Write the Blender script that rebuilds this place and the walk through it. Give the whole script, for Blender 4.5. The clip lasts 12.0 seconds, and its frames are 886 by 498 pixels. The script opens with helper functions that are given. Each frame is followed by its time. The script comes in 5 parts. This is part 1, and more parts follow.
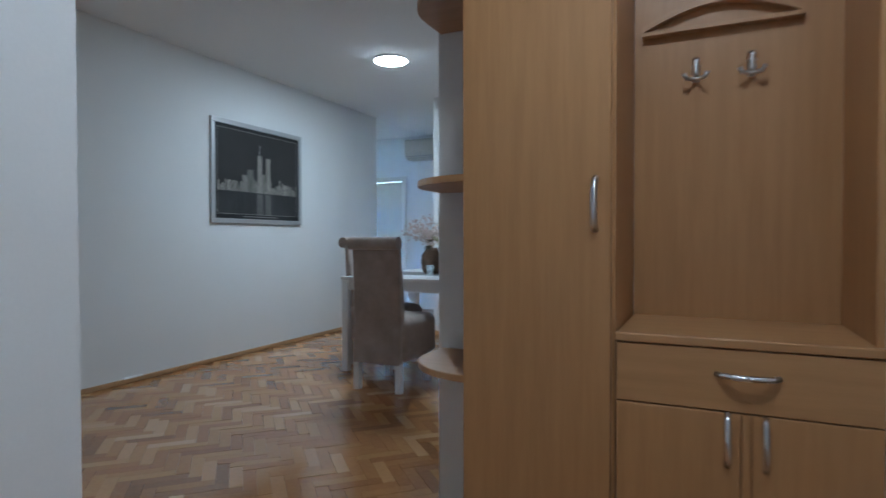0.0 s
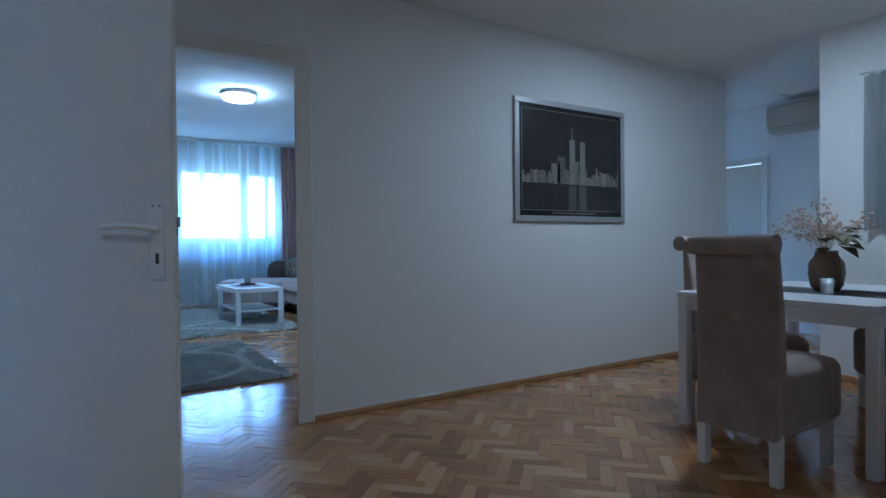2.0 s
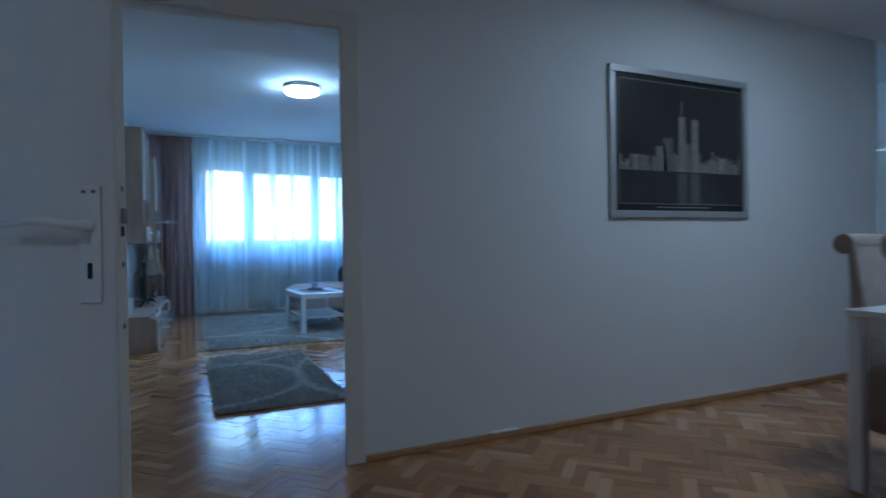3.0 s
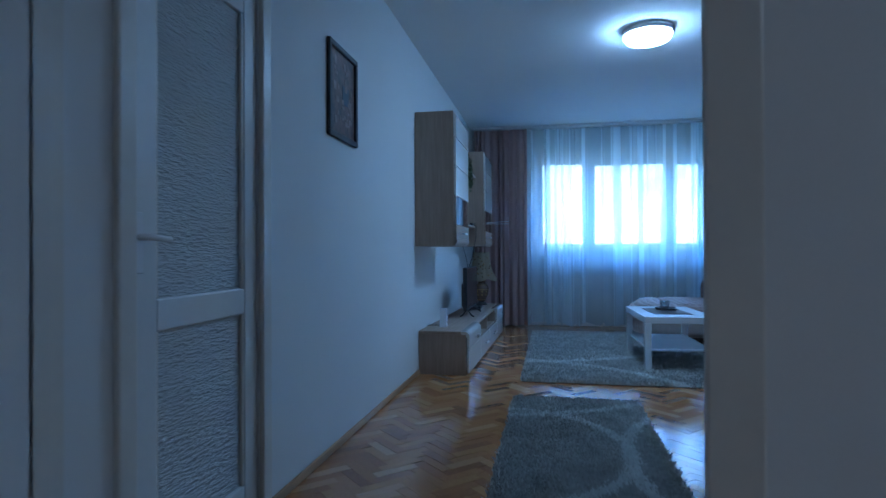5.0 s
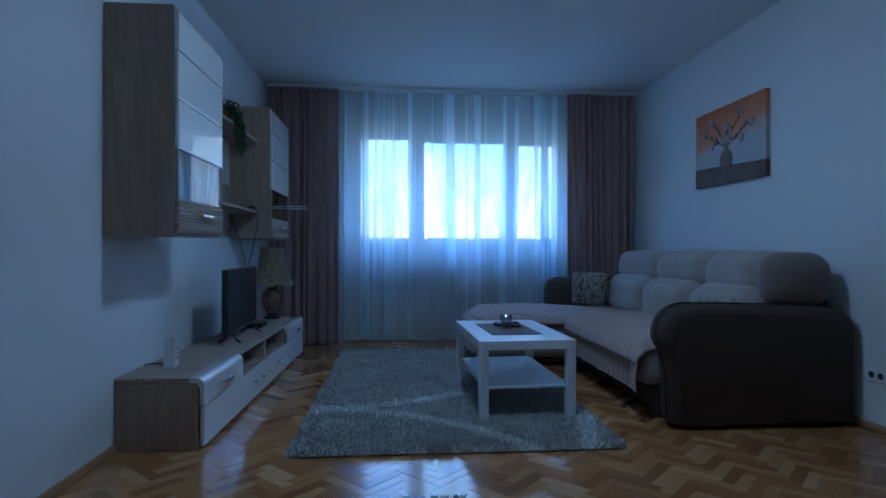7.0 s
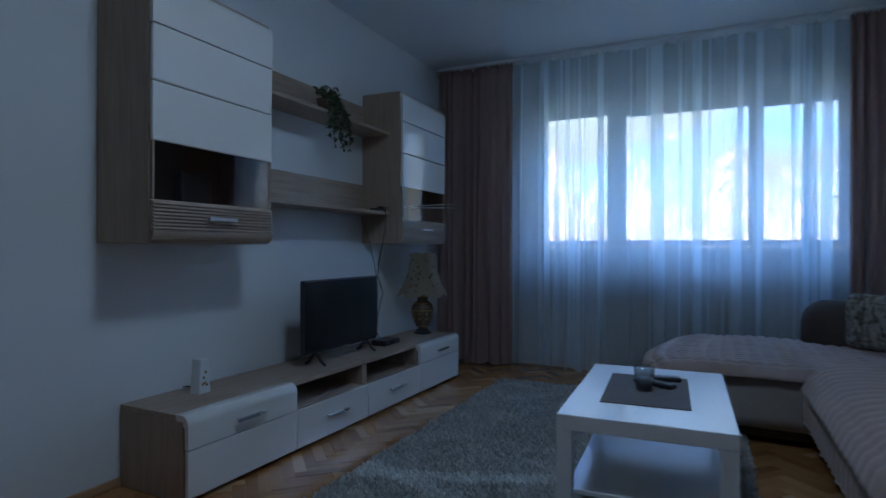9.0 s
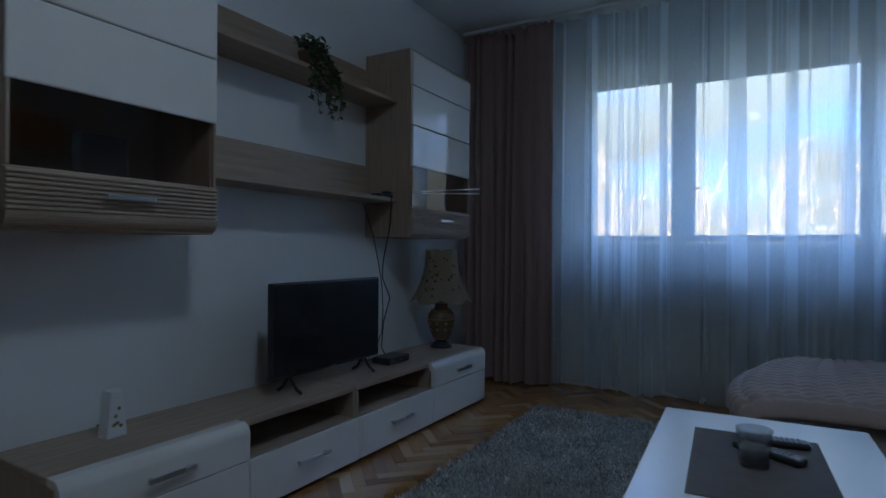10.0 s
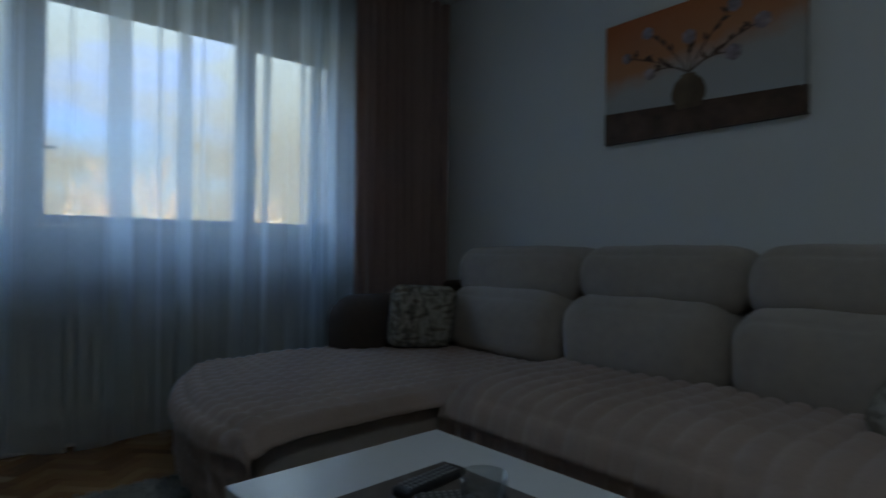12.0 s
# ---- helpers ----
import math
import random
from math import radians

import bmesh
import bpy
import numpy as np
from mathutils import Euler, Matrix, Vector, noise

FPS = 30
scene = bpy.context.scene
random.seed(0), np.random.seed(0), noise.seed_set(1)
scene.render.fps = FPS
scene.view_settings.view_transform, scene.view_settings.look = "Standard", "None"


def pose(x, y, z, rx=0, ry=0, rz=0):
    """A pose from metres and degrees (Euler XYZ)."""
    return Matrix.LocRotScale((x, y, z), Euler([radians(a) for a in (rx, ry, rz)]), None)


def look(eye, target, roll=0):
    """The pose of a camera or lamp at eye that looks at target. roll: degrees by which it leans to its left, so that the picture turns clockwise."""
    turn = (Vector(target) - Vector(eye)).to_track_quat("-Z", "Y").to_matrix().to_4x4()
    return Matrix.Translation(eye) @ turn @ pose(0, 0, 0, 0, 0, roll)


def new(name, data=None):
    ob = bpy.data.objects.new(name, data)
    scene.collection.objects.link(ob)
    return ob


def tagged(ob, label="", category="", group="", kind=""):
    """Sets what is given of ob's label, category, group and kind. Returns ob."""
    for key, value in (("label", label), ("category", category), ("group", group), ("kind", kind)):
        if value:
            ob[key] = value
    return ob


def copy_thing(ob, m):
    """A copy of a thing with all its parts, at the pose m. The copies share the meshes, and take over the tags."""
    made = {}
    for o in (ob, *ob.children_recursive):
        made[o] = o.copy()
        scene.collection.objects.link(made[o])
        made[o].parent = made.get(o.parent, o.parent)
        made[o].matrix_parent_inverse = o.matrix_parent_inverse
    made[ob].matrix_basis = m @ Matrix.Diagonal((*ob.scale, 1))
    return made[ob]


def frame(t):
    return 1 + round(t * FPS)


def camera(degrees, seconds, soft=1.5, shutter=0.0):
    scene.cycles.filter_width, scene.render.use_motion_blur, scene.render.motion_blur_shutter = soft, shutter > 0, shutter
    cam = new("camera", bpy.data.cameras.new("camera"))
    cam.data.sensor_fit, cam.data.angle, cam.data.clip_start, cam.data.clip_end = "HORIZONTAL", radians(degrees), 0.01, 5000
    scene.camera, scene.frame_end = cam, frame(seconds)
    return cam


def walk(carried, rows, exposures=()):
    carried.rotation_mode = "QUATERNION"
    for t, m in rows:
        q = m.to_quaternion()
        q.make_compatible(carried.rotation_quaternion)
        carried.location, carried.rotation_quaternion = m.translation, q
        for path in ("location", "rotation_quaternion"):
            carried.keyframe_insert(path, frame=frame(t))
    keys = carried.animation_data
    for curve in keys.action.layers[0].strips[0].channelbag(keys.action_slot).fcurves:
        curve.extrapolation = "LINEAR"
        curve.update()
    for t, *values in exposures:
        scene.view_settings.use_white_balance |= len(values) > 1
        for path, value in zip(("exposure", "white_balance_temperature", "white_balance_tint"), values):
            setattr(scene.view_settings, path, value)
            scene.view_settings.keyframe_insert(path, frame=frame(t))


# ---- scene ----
# ---- camera and its walk ----
cam = camera(76.2, 12.0, soft=1.5, shutter=0.35)
PATH = [
    (0, (1.189, 0.028, 1.014), (0.336, 1.837, 0.978), -0.1),
    (0.5, (1.156, 0.313, 0.998), (-0.007, 1.94, 0.968), -0.4),
    (1, (1.038, 0.524, 1.009), (-0.367, 1.947, 0.977), -0.6),
    (1.5, (0.817, 0.725, 1.015), (-0.826, 1.865, 0.986), -0.6),
    (1.8, (0.671, 0.827, 1.012), (-1.022, 1.893, 0.99), -0.7),
    (2, (0.578, 0.881, 1.009), (-1.117, 1.943, 0.984), -0.6),
    (2.2, (0.483, 0.954, 1.002), (-1.212, 2.016, 0.978), -0.8),
    (2.5, (0.315, 1.057, 1.0), (-1.381, 2.118, 0.974), -0.7),
    (3, (0.04, 1.217, 1.009), (-1.785, 2.036, 0.994), -0.9),
    (3.5, (-0.281, 1.389, 1.016), (-2.24, 1.791, 1.006), -1.0),
    (3.7, (-0.412, 1.441, 1.034), (-2.396, 1.693, 1.03), -1.0),
    (5.3, (-1.808, 1.615, 1.008), (-3.765, 1.206, 1.02), -0.2),
    (5.5, (-2.019, 1.6, 1.005), (-3.988, 1.248, 1.013), -0.0),
    (6, (-2.53, 1.612, 1.008), (-4.521, 1.426, 1.014), -0.0),
    (6.5, (-2.923, 1.722, 1.001), (-4.921, 1.828, 0.997), 0.1),
    (6.7, (-3.044, 1.779, 0.998), (-5.036, 1.957, 0.999), 0.1),
    (8.3, (-4.02, 2.55, 1.01), (-5.98, 2.16, 1.015), 0.3),
    (8.5, (-4.146, 2.648, 1.018), (-6.071, 2.106, 1.02), 0.4),
    (9, (-4.479, 2.852, 1.048), (-6.285, 1.994, 1.047), 0.2),
    (9.5, (-4.891, 2.801, 1.029), (-6.619, 1.793, 1.025), 0.4),
    (10, (-5.282, 2.636, 1.021), (-7.013, 1.635, 1.019), 0.4),
    (10.5, (-5.624, 2.438, 1.007), (-7.403, 1.525, 1.004), 0.7),
    (11, (-5.912, 2.173, 0.952), (-7.906, 2.01, 0.96), 0.8),
    (11.5, (-6.135, 2.005, 0.939), (-8.029, 2.647, 0.952), 0.5),
    (12, (-6.217, 1.917, 0.951), (-7.752, 3.198, 0.966), 0.5),
]
EXPOSURES = [
    (0.0, 5.05, 5450, 8), (0.6, 5.08, 5000, 6), (1.4, 4.74, 5100, 8), (2.5, 4.08, 4950, 8), (3.6, 3.78, 4850, 8), (5.4, 3.45, 4650, 11),
    (6.6, 2.98, 4800, 13), (8.4, 2.78, 5550, 16), (9.5, 2.38, 6050, 18), (10.5, 2.14, 6700, 17), (11.2, 2.02, 7050, 15), (12.0, 1.64, 7600, 14),
]
walk(cam, [(t, look(eye, target, roll)) for t, eye, target, roll in PATH], EXPOSURES)

# ---- world, sun, lights ----
world = bpy.data.worlds.new("sky")
scene.world = world
world.use_nodes = True
wn = world.node_tree
sky = wn.nodes.new("ShaderNodeTexSky")
sky.sky_type = 'NISHITA'
sky.sun_disc = False
sky.sun_elevation, sky.sun_rotation = radians(32), radians(100)
blue = wn.nodes.new("ShaderNodeMix")
blue.data_type, blue.blend_type = 'RGBA', 'MULTIPLY'
blue.inputs[0].default_value = 1.0
blue.inputs[7].default_value = (0.5, 0.86, 1.6, 1)
wn.links.new(sky.outputs[0], blue.inputs[6])
wc, wm, cn = wn.nodes.new("ShaderNodeTexCoord"), wn.nodes.new("ShaderNodeMapping"), wn.nodes.new("ShaderNodeTexNoise")
wm.inputs["Scale"].default_value = (1, 1, 2.6)
cn.inputs["Scale"].default_value, cn.inputs["Detail"].default_value = 3.4, 6
cr = wn.nodes.new("ShaderNodeValToRGB")
cr.color_ramp.elements[0].position, cr.color_ramp.elements[1].position = 0.28, 0.52
clouds = wn.nodes.new("ShaderNodeMix")
clouds.data_type = 'RGBA'
clouds.inputs[7].default_value = (2.5, 3.05, 2.95, 1)
wn.links.new(wc.outputs["Generated"], wm.inputs[0])
wn.links.new(wm.outputs[0], cn.inputs["Vector"])
wn.links.new(cn.outputs[0], cr.inputs[0])
wn.links.new(cr.outputs[0], clouds.inputs[0])
wn.links.new(blue.outputs[2], clouds.inputs[6])
sep_up = wn.nodes.new("ShaderNodeSeparateXYZ")
haze_fac = wn.nodes.new("ShaderNodeMapRange")
haze_fac.inputs[1].default_value, haze_fac.inputs[2].default_value = 0.16, 0.55
haze = wn.nodes.new("ShaderNodeMix")
haze.data_type, haze.blend_type = 'RGBA', 'MULTIPLY'
haze.inputs[0].default_value = 1.0
haze_col = wn.nodes.new("ShaderNodeValToRGB")
haze_col.color_ramp.elements[0].color = (0.57, 0.51, 0.41, 1)
haze_col.color_ramp.elements[1].color = (0.54, 0.9, 1.48, 1)
lift = wn.nodes.new("ShaderNodeMapRange")
lift.inputs[3].default_value, lift.inputs[4].default_value = 0.14, 0.34
wn.links.new(wc.outputs["Generated"], sep_up.inputs[0])
wn.links.new(sep_up.outputs[2], haze_fac.inputs[0])
wn.links.new(haze_fac.outputs[0], haze_col.inputs[0])
wn.links.new(haze_fac.outputs[0], lift.inputs[0])
wn.links.new(clouds.outputs[2], haze.inputs[6])
wn.links.new(haze_col.outputs[0], haze.inputs[7])
wn.links.new(haze.outputs[2], wn.nodes["Background"].inputs[0])
wn.links.new(lift.outputs[0], wn.nodes["Background"].inputs[1])
sun = new("sun", bpy.data.lights.new("sun", 'SUN'))
sun.data.energy, sun.data.angle, sun.data.color = 3.5, radians(0.5), (1.0, 0.94, 0.85)
sun.matrix_world = look((40, -8, 26), (0, 0, 0))
LAMP_HALL, LAMP_LIVING, LAMP_ENTRANCE = 4.85, 5.6, 2.0

# ---- materials ----
def nodes_of(name):
    m = bpy.data.materials.new(name)
    m.use_nodes = True
    nt = m.node_tree
    return m, nt, nt.nodes["Principled BSDF"]


def noise_tex(nt, scale, detail=4, stretch=(1, 1, 1), rough=0.55):
    tc = nt.nodes.new("ShaderNodeTexCoord")
    mp = nt.nodes.new("ShaderNodeMapping")
    mp.inputs["Scale"].default_value = stretch
    n = nt.nodes.new("ShaderNodeTexNoise")
    n.inputs["Scale"].default_value = scale
    n.inputs["Detail"].default_value = detail
    n.inputs["Roughness"].default_value = rough
    nt.links.new(tc.outputs["Object"], mp.inputs[0])
    nt.links.new(mp.outputs[0], n.inputs["Vector"])
    return n.outputs[0]


def ramp(nt, fac, stops):
    r = nt.nodes.new("ShaderNodeValToRGB")
    e = r.color_ramp.elements
    while len(e) < len(stops):
        e.new(0.5)
    for i, (p, c) in enumerate(stops):
        e[i].position, e[i].color = p, (*c, 1)
    nt.links.new(fac, r.inputs[0])
    return r.outputs[0]


def mixc(nt, fac, a, b, mode='MIX'):
    m = nt.nodes.new("ShaderNodeMix")
    m.data_type, m.blend_type = 'RGBA', mode
    for sock, v in ((m.inputs[0], fac), (m.inputs[6], a), (m.inputs[7], b)):
        if hasattr(v, "is_linked"):
            nt.links.new(v, sock)
        else:
            sock.default_value = v if isinstance(v, (int, float)) else (*v, 1)
    return m.outputs[2]


def bump(nt, bsdf, height, strength, dist=0.002):
    b = nt.nodes.new("ShaderNodeBump")
    b.inputs["Strength"].default_value, b.inputs["Distance"].default_value = strength, dist
    nt.links.new(height, b.inputs["Height"])
    nt.links.new(b.outputs[0], bsdf.inputs["Normal"])


def sh(c, k):
    return tuple(min(1, v * k) for v in c)


def surface(name, col, rough=0.5, metal=0.0, var=0.12, fine=60, coarse=2.5, stretch=(1, 1, 1), bumps=0.15, dist=0.001, coat=0.0, sheen=0.0):
    """A surface with fine grain and broad mottling round one base colour."""
    m, nt, b = nodes_of(name)
    f, c = noise_tex(nt, fine, 5, stretch), noise_tex(nt, coarse, 3)
    base = ramp(nt, f, [(0.3, sh(col, 1 - var)), (0.7, sh(col, 1 + var))])
    base = mixc(nt, 0.6, base, ramp(nt, c, [(0.3, sh(col, 1 - var)), (0.7, sh(col, 1 + 0.6 * var))]))
    nt.links.new(base, b.inputs["Base Color"])
    r = nt.nodes.new("ShaderNodeMapRange")
    r.inputs[3].default_value, r.inputs[4].default_value = max(0.02, rough * 0.82), min(1, rough * 1.15)
    nt.links.new(c, r.inputs[0])
    nt.links.new(r.outputs[0], b.inputs["Roughness"])
    b.inputs["Metallic"].default_value = metal
    b.inputs["Coat Weight"].default_value = coat
    b.inputs["Sheen Weight"].default_value = sheen
    if bumps:
        bump(nt, b, f, bumps, dist)
    return m


def wood(name, light, dark, axis, rough=0.4, scale=1.0, coat=0.0):
    """Grain that runs along one axis (0, 1 or 2)."""
    m, nt, b = nodes_of(name)
    st = [14, 14, 14]
    st[axis] = 0.9
    g = noise_tex(nt, 3.2 * scale, 7, st, 0.65)
    broad = noise_tex(nt, 1.6, 2)
    col = ramp(nt, g, [(0.32, dark), (0.5, tuple((p + q) / 2 for p, q in zip(light, dark))), (0.68, light)])
    col = mixc(nt, 0.25, col, ramp(nt, broad, [(0.3, dark), (0.7, light)]))
    nt.links.new(col, b.inputs["Base Color"])
    b.inputs["Roughness"].default_value = rough
    b.inputs["Coat Weight"].default_value = coat
    bump(nt, b, g, 0.08, 0.001)
    return m


def emitter(name, col, strength):
    m, nt, b = nodes_of(name)
    b.inputs["Base Color"].default_value = (0.85, 0.85, 0.85, 1)
    b.inputs["Emission Color"].default_value = (*col, 1)
    b.inputs["Emission Strength"].default_value = strength
    return m


def clear_glass(name, tint=(1, 1, 1), rough=0.0):
    m, nt, b = nodes_of(name)
    b.inputs["Base Color"].default_value = (*tint, 1)
    b.inputs["Transmission Weight"].default_value = 1
    b.inputs["Roughness"].default_value = rough
    b.inputs["IOR"].default_value = 1.45
    return m


def thin_cloth(name, col, see, through_col, streak=0.0, glow=0.6):
    """Woven cloth that lets part of the light pass straight and spreads the rest."""
    m, nt, b = nodes_of(name)
    out = nt.nodes["Material Output"]
    d, tl, tr = (nt.nodes.new(k) for k in ("ShaderNodeBsdfDiffuse", "ShaderNodeBsdfTranslucent", "ShaderNodeBsdfTransparent"))
    weave = noise_tex(nt, 60, 2, (1, 4, 0.6))
    pleat = noise_tex(nt, 1.0, 4, (0.2, 7, 0.08), 0.62)
    c = ramp(nt, weave, [(0.3, sh(col, 0.88)), (0.7, col)])
    nt.links.new(c, d.inputs[0])
    tl.inputs[0].default_value = (*through_col, 1)
    m1, m2 = nt.nodes.new("ShaderNodeMixShader"), nt.nodes.new("ShaderNodeMixShader")
    m1.inputs[0].default_value = glow
    nt.links.new(d.outputs[0], m1.inputs[1])
    nt.links.new(tl.outputs[0], m1.inputs[2])
    r = nt.nodes.new("ShaderNodeMapRange")
    r.inputs[3].default_value, r.inputs[4].default_value = 1 - see - streak, 1 - see + streak
    nt.links.new(weave, r.inputs[0])
    p = nt.nodes.new("ShaderNodeMapRange")
    p.inputs[1].default_value, p.inputs[2].default_value = 0.5, 0.56
    p.inputs[3].default_value, p.inputs[4].default_value = -1.2 * streak, 4.0 * streak
    nt.links.new(pleat, p.inputs[0])
    s = nt.nodes.new("ShaderNodeMath")
    s.operation, s.use_clamp = 'ADD', True
    nt.links.new(r.outputs[0], s.inputs[0])
    nt.links.new(p.outputs[0], s.inputs[1])
    nt.links.new(s.outputs[0], m2.inputs[0])
    nt.links.new(tr.outputs[0], m2.inputs[1])
    nt.links.new(m1.outputs[0], m2.inputs[2])
    nt.links.new(m2.outputs[0], out.inputs[0])
    nt.nodes.remove(b)
    return m


M_WALL = surface("wall_paint", (0.78, 0.78, 0.77), 0.75, var=0.03, fine=180, coarse=1.3, bumps=0.12)
M_CEIL = surface("ceiling_paint", (0.8, 0.8, 0.79), 0.85, var=0.025, fine=150, coarse=0.9, bumps=0.1)
M_TRIM = surface("cream_gloss_paint", (0.74, 0.71, 0.65), 0.35, var=0.05, fine=25, coarse=4, bumps=0.12)
M_DOOR = surface("white_door_paint", (0.76, 0.76, 0.74), 0.42, var=0.04, fine=30, coarse=2, bumps=0.1)
M_PVC = surface("white_plastic", (0.8, 0.8, 0.8), 0.3, var=0.03, fine=40, bumps=0.0)
# White casing toned down: its shading is put into the base colour.
M_AC = surface("shaded_cream_plastic", (0.5, 0.47, 0.4), 0.4, var=0.06, fine=30, bumps=0.0)
M_LACQ = surface("white_high_gloss", (0.82, 0.78, 0.73), 0.07, var=0.015, fine=20, bumps=0.0, coat=0.5)
M_TABLE = surface("white_table_lacquer", (0.82, 0.82, 0.82), 0.22, var=0.03, fine=30, bumps=0.0)
M_OAK_X = wood("sonoma_oak_x", (0.47, 0.355, 0.27), (0.31, 0.222, 0.162), 0, 0.5)
M_OAK_Z = wood("sonoma_oak_z", (0.47, 0.35, 0.265), (0.31, 0.225, 0.165), 2, 0.5)
# Darker copy of the oak: shade of backs and plinths put into the colour.
M_OAK_SHADED = wood("sonoma_oak_shaded", (0.30, 0.22, 0.15), (0.18, 0.125, 0.08), 2, 0.55)
M_BEECH_Z = wood("beech_z", (0.435, 0.23, 0.094), (0.35, 0.174, 0.065), 2, 0.38, 0.8)
M_BEECH_X = wood("beech_x", (0.45, 0.243, 0.103), (0.36, 0.185, 0.07), 0, 0.38, 0.8)
M_BASEB = wood("skirting_wood", (0.52, 0.32, 0.16), (0.38, 0.22, 0.105), 0, 0.4)
M_VELVET = surface("taupe_velour", (0.32, 0.245, 0.205), 0.85, var=0.3, fine=12, coarse=5, bumps=0.25, sheen=0.5)
M_METAL = surface("brushed_metal", (0.62, 0.62, 0.63), 0.28, 1.0, var=0.08, fine=90, bumps=0.05)
M_STEEL_D = surface("worn_steel", (0.3, 0.29, 0.28), 0.4, 1.0, var=0.2, fine=60, bumps=0.2)
M_BLACK = surface("black_plastic", (0.024, 0.024, 0.026), 0.4, var=0.2, fine=80, bumps=0.05)
M_SCREEN = surface("television_screen", (0.018, 0.018, 0.02), 0.12, var=0.1, fine=10, bumps=0.0)
M_GREYBTN = surface("grey_rubber", (0.25, 0.25, 0.26), 0.6, bumps=0.0)
M_LEATHER = surface("dark_brown_leather", (0.07, 0.047, 0.036), 0.75, var=0.22, fine=70, coarse=4, bumps=0.3)
M_SOFA_END = surface("brown_microfibre", (0.2, 0.15, 0.12), 0.85, var=0.14, fine=26, coarse=3, bumps=0.25, sheen=0.2)
M_SOFA = surface("pale_grey_microfibre", (0.385, 0.325, 0.285), 0.85, var=0.14, fine=26, coarse=3, bumps=0.25, sheen=0.3)
M_QUILT = surface("pinkish_beige_quilt", (0.43, 0.315, 0.27), 0.9, var=0.12, fine=120, coarse=5, bumps=0.4, sheen=0.25)
M_RUG = surface("grey_green_pile", (0.57, 0.56, 0.53), 0.95, var=0.35, fine=30, coarse=6, bumps=0.0)
M_RUG_L = surface("pale_pile", (0.84, 0.85, 0.82), 0.95, var=0.2, fine=30, coarse=6, bumps=0.0)
M_SILVER = surface("silver_frame", (0.5, 0.5, 0.5), 0.45, 0.6, var=0.08, fine=70, bumps=0.05)
M_PRINT_K = surface("black_print", (0.012, 0.012, 0.013), 0.3, var=0.3, fine=8, bumps=0.0)
M_PRINT_S = surface("print_sky", (0.028, 0.026, 0.025), 0.3, var=0.25, fine=3, coarse=2, bumps=0.0)
M_PRINT_W = surface("print_water", (0.035, 0.034, 0.034), 0.3, var=0.5, fine=6, coarse=3, stretch=(1, 9, 1), bumps=0.0)
M_GREEN = surface("plant_leaf", (0.09, 0.13, 0.06), 0.5, var=0.35, fine=30, bumps=0.0)
M_LEAF_D = surface("dried_leaf", (0.16, 0.13, 0.06), 0.6, var=0.3, fine=30, bumps=0.0)
M_BLOSSOM = surface("dried_blossom", (0.62, 0.48, 0.41), 0.8, var=0.25, fine=50, bumps=0.0)
M_VASE = surface("brown_glazed_clay", (0.17, 0.105, 0.068), 0.25, var=0.35, fine=9, coarse=14, bumps=0.1)
M_GOLD = surface("dull_gilding", (0.36, 0.22, 0.08), 0.38, 0.7, var=0.3, fine=30, bumps=0.2)
M_RUNNER = surface("dark_woven_mat", (0.075, 0.07, 0.07), 0.85, var=0.3, fine=220, coarse=12, bumps=0.5)
M_MAT = surface("brown_woven_mat", (0.14, 0.115, 0.105), 0.8, var=0.3, fine=240, coarse=10, stretch=(1, 0.15, 1), bumps=0.5)
M_BARK = surface("tree_bark", (0.5, 0.4, 0.3), 0.9, var=0.3, fine=20, bumps=0.3, dist=0.01)
M_GROUND = surface("winter_grass", (0.11, 0.11, 0.06), 0.95, var=0.3, fine=3, coarse=0.1, bumps=0.0)
M_OUTER = surface("outer_render", (0.45, 0.43, 0.4), 0.9, var=0.1, fine=30, coarse=0.8, bumps=0.2)
M_SHUTTER = surface("roller_shutter_slat", (0.55, 0.55, 0.53), 0.5, var=0.06, fine=30, bumps=0.0)
M_HALL_LED = emitter("hall_diffuser", (0.84, 0.96, 1.0), LAMP_HALL)
M_ENT_LED = emitter("entrance_diffuser", (0.9, 0.97, 1.0), LAMP_ENTRANCE)
M_LIV_LED = emitter("living_diffuser", (0.56, 0.8, 1.0), LAMP_LIVING)
M_GLASS = clear_glass("window_glass")
M_CUP, cup_nt, cup_b = nodes_of("drinking_glass")
cup_mix = cup_nt.nodes.new("ShaderNodeMixShader")
cup_clear, cup_gloss = cup_nt.nodes.new("ShaderNodeBsdfTransparent"), cup_nt.nodes.new("ShaderNodeBsdfGlossy")
cup_clear.inputs[0].default_value = (0.84, 0.87, 0.88, 1)
cup_gloss.inputs["Roughness"].default_value = 0.03
cup_mix.inputs[0].default_value = 0.2
for a, b in ((cup_clear.outputs[0], cup_mix.inputs[1]), (cup_gloss.outputs[0], cup_mix.inputs[2]), (cup_mix.outputs[0], cup_nt.nodes["Material Output"].inputs[0])):
    cup_nt.links.new(a, b)
M_SMOKED = clear_glass("smoked_glass", (0.55, 0.48, 0.45))
M_SHEER = thin_cloth("white_voile", (0.78, 0.86, 0.96), 0.39, (0.84, 0.94, 1.0), 0.075, 0.76)
M_DRAPE = thin_cloth("mauve_brown_drape", (0.54, 0.39, 0.355), 0.0, (0.42, 0.26, 0.22), 0.0, 0.32)
M_GREYCURT = thin_cloth("grey_net_curtain", (0.5, 0.52, 0.54), 0.25, (0.4, 0.43, 0.46), 0.06)
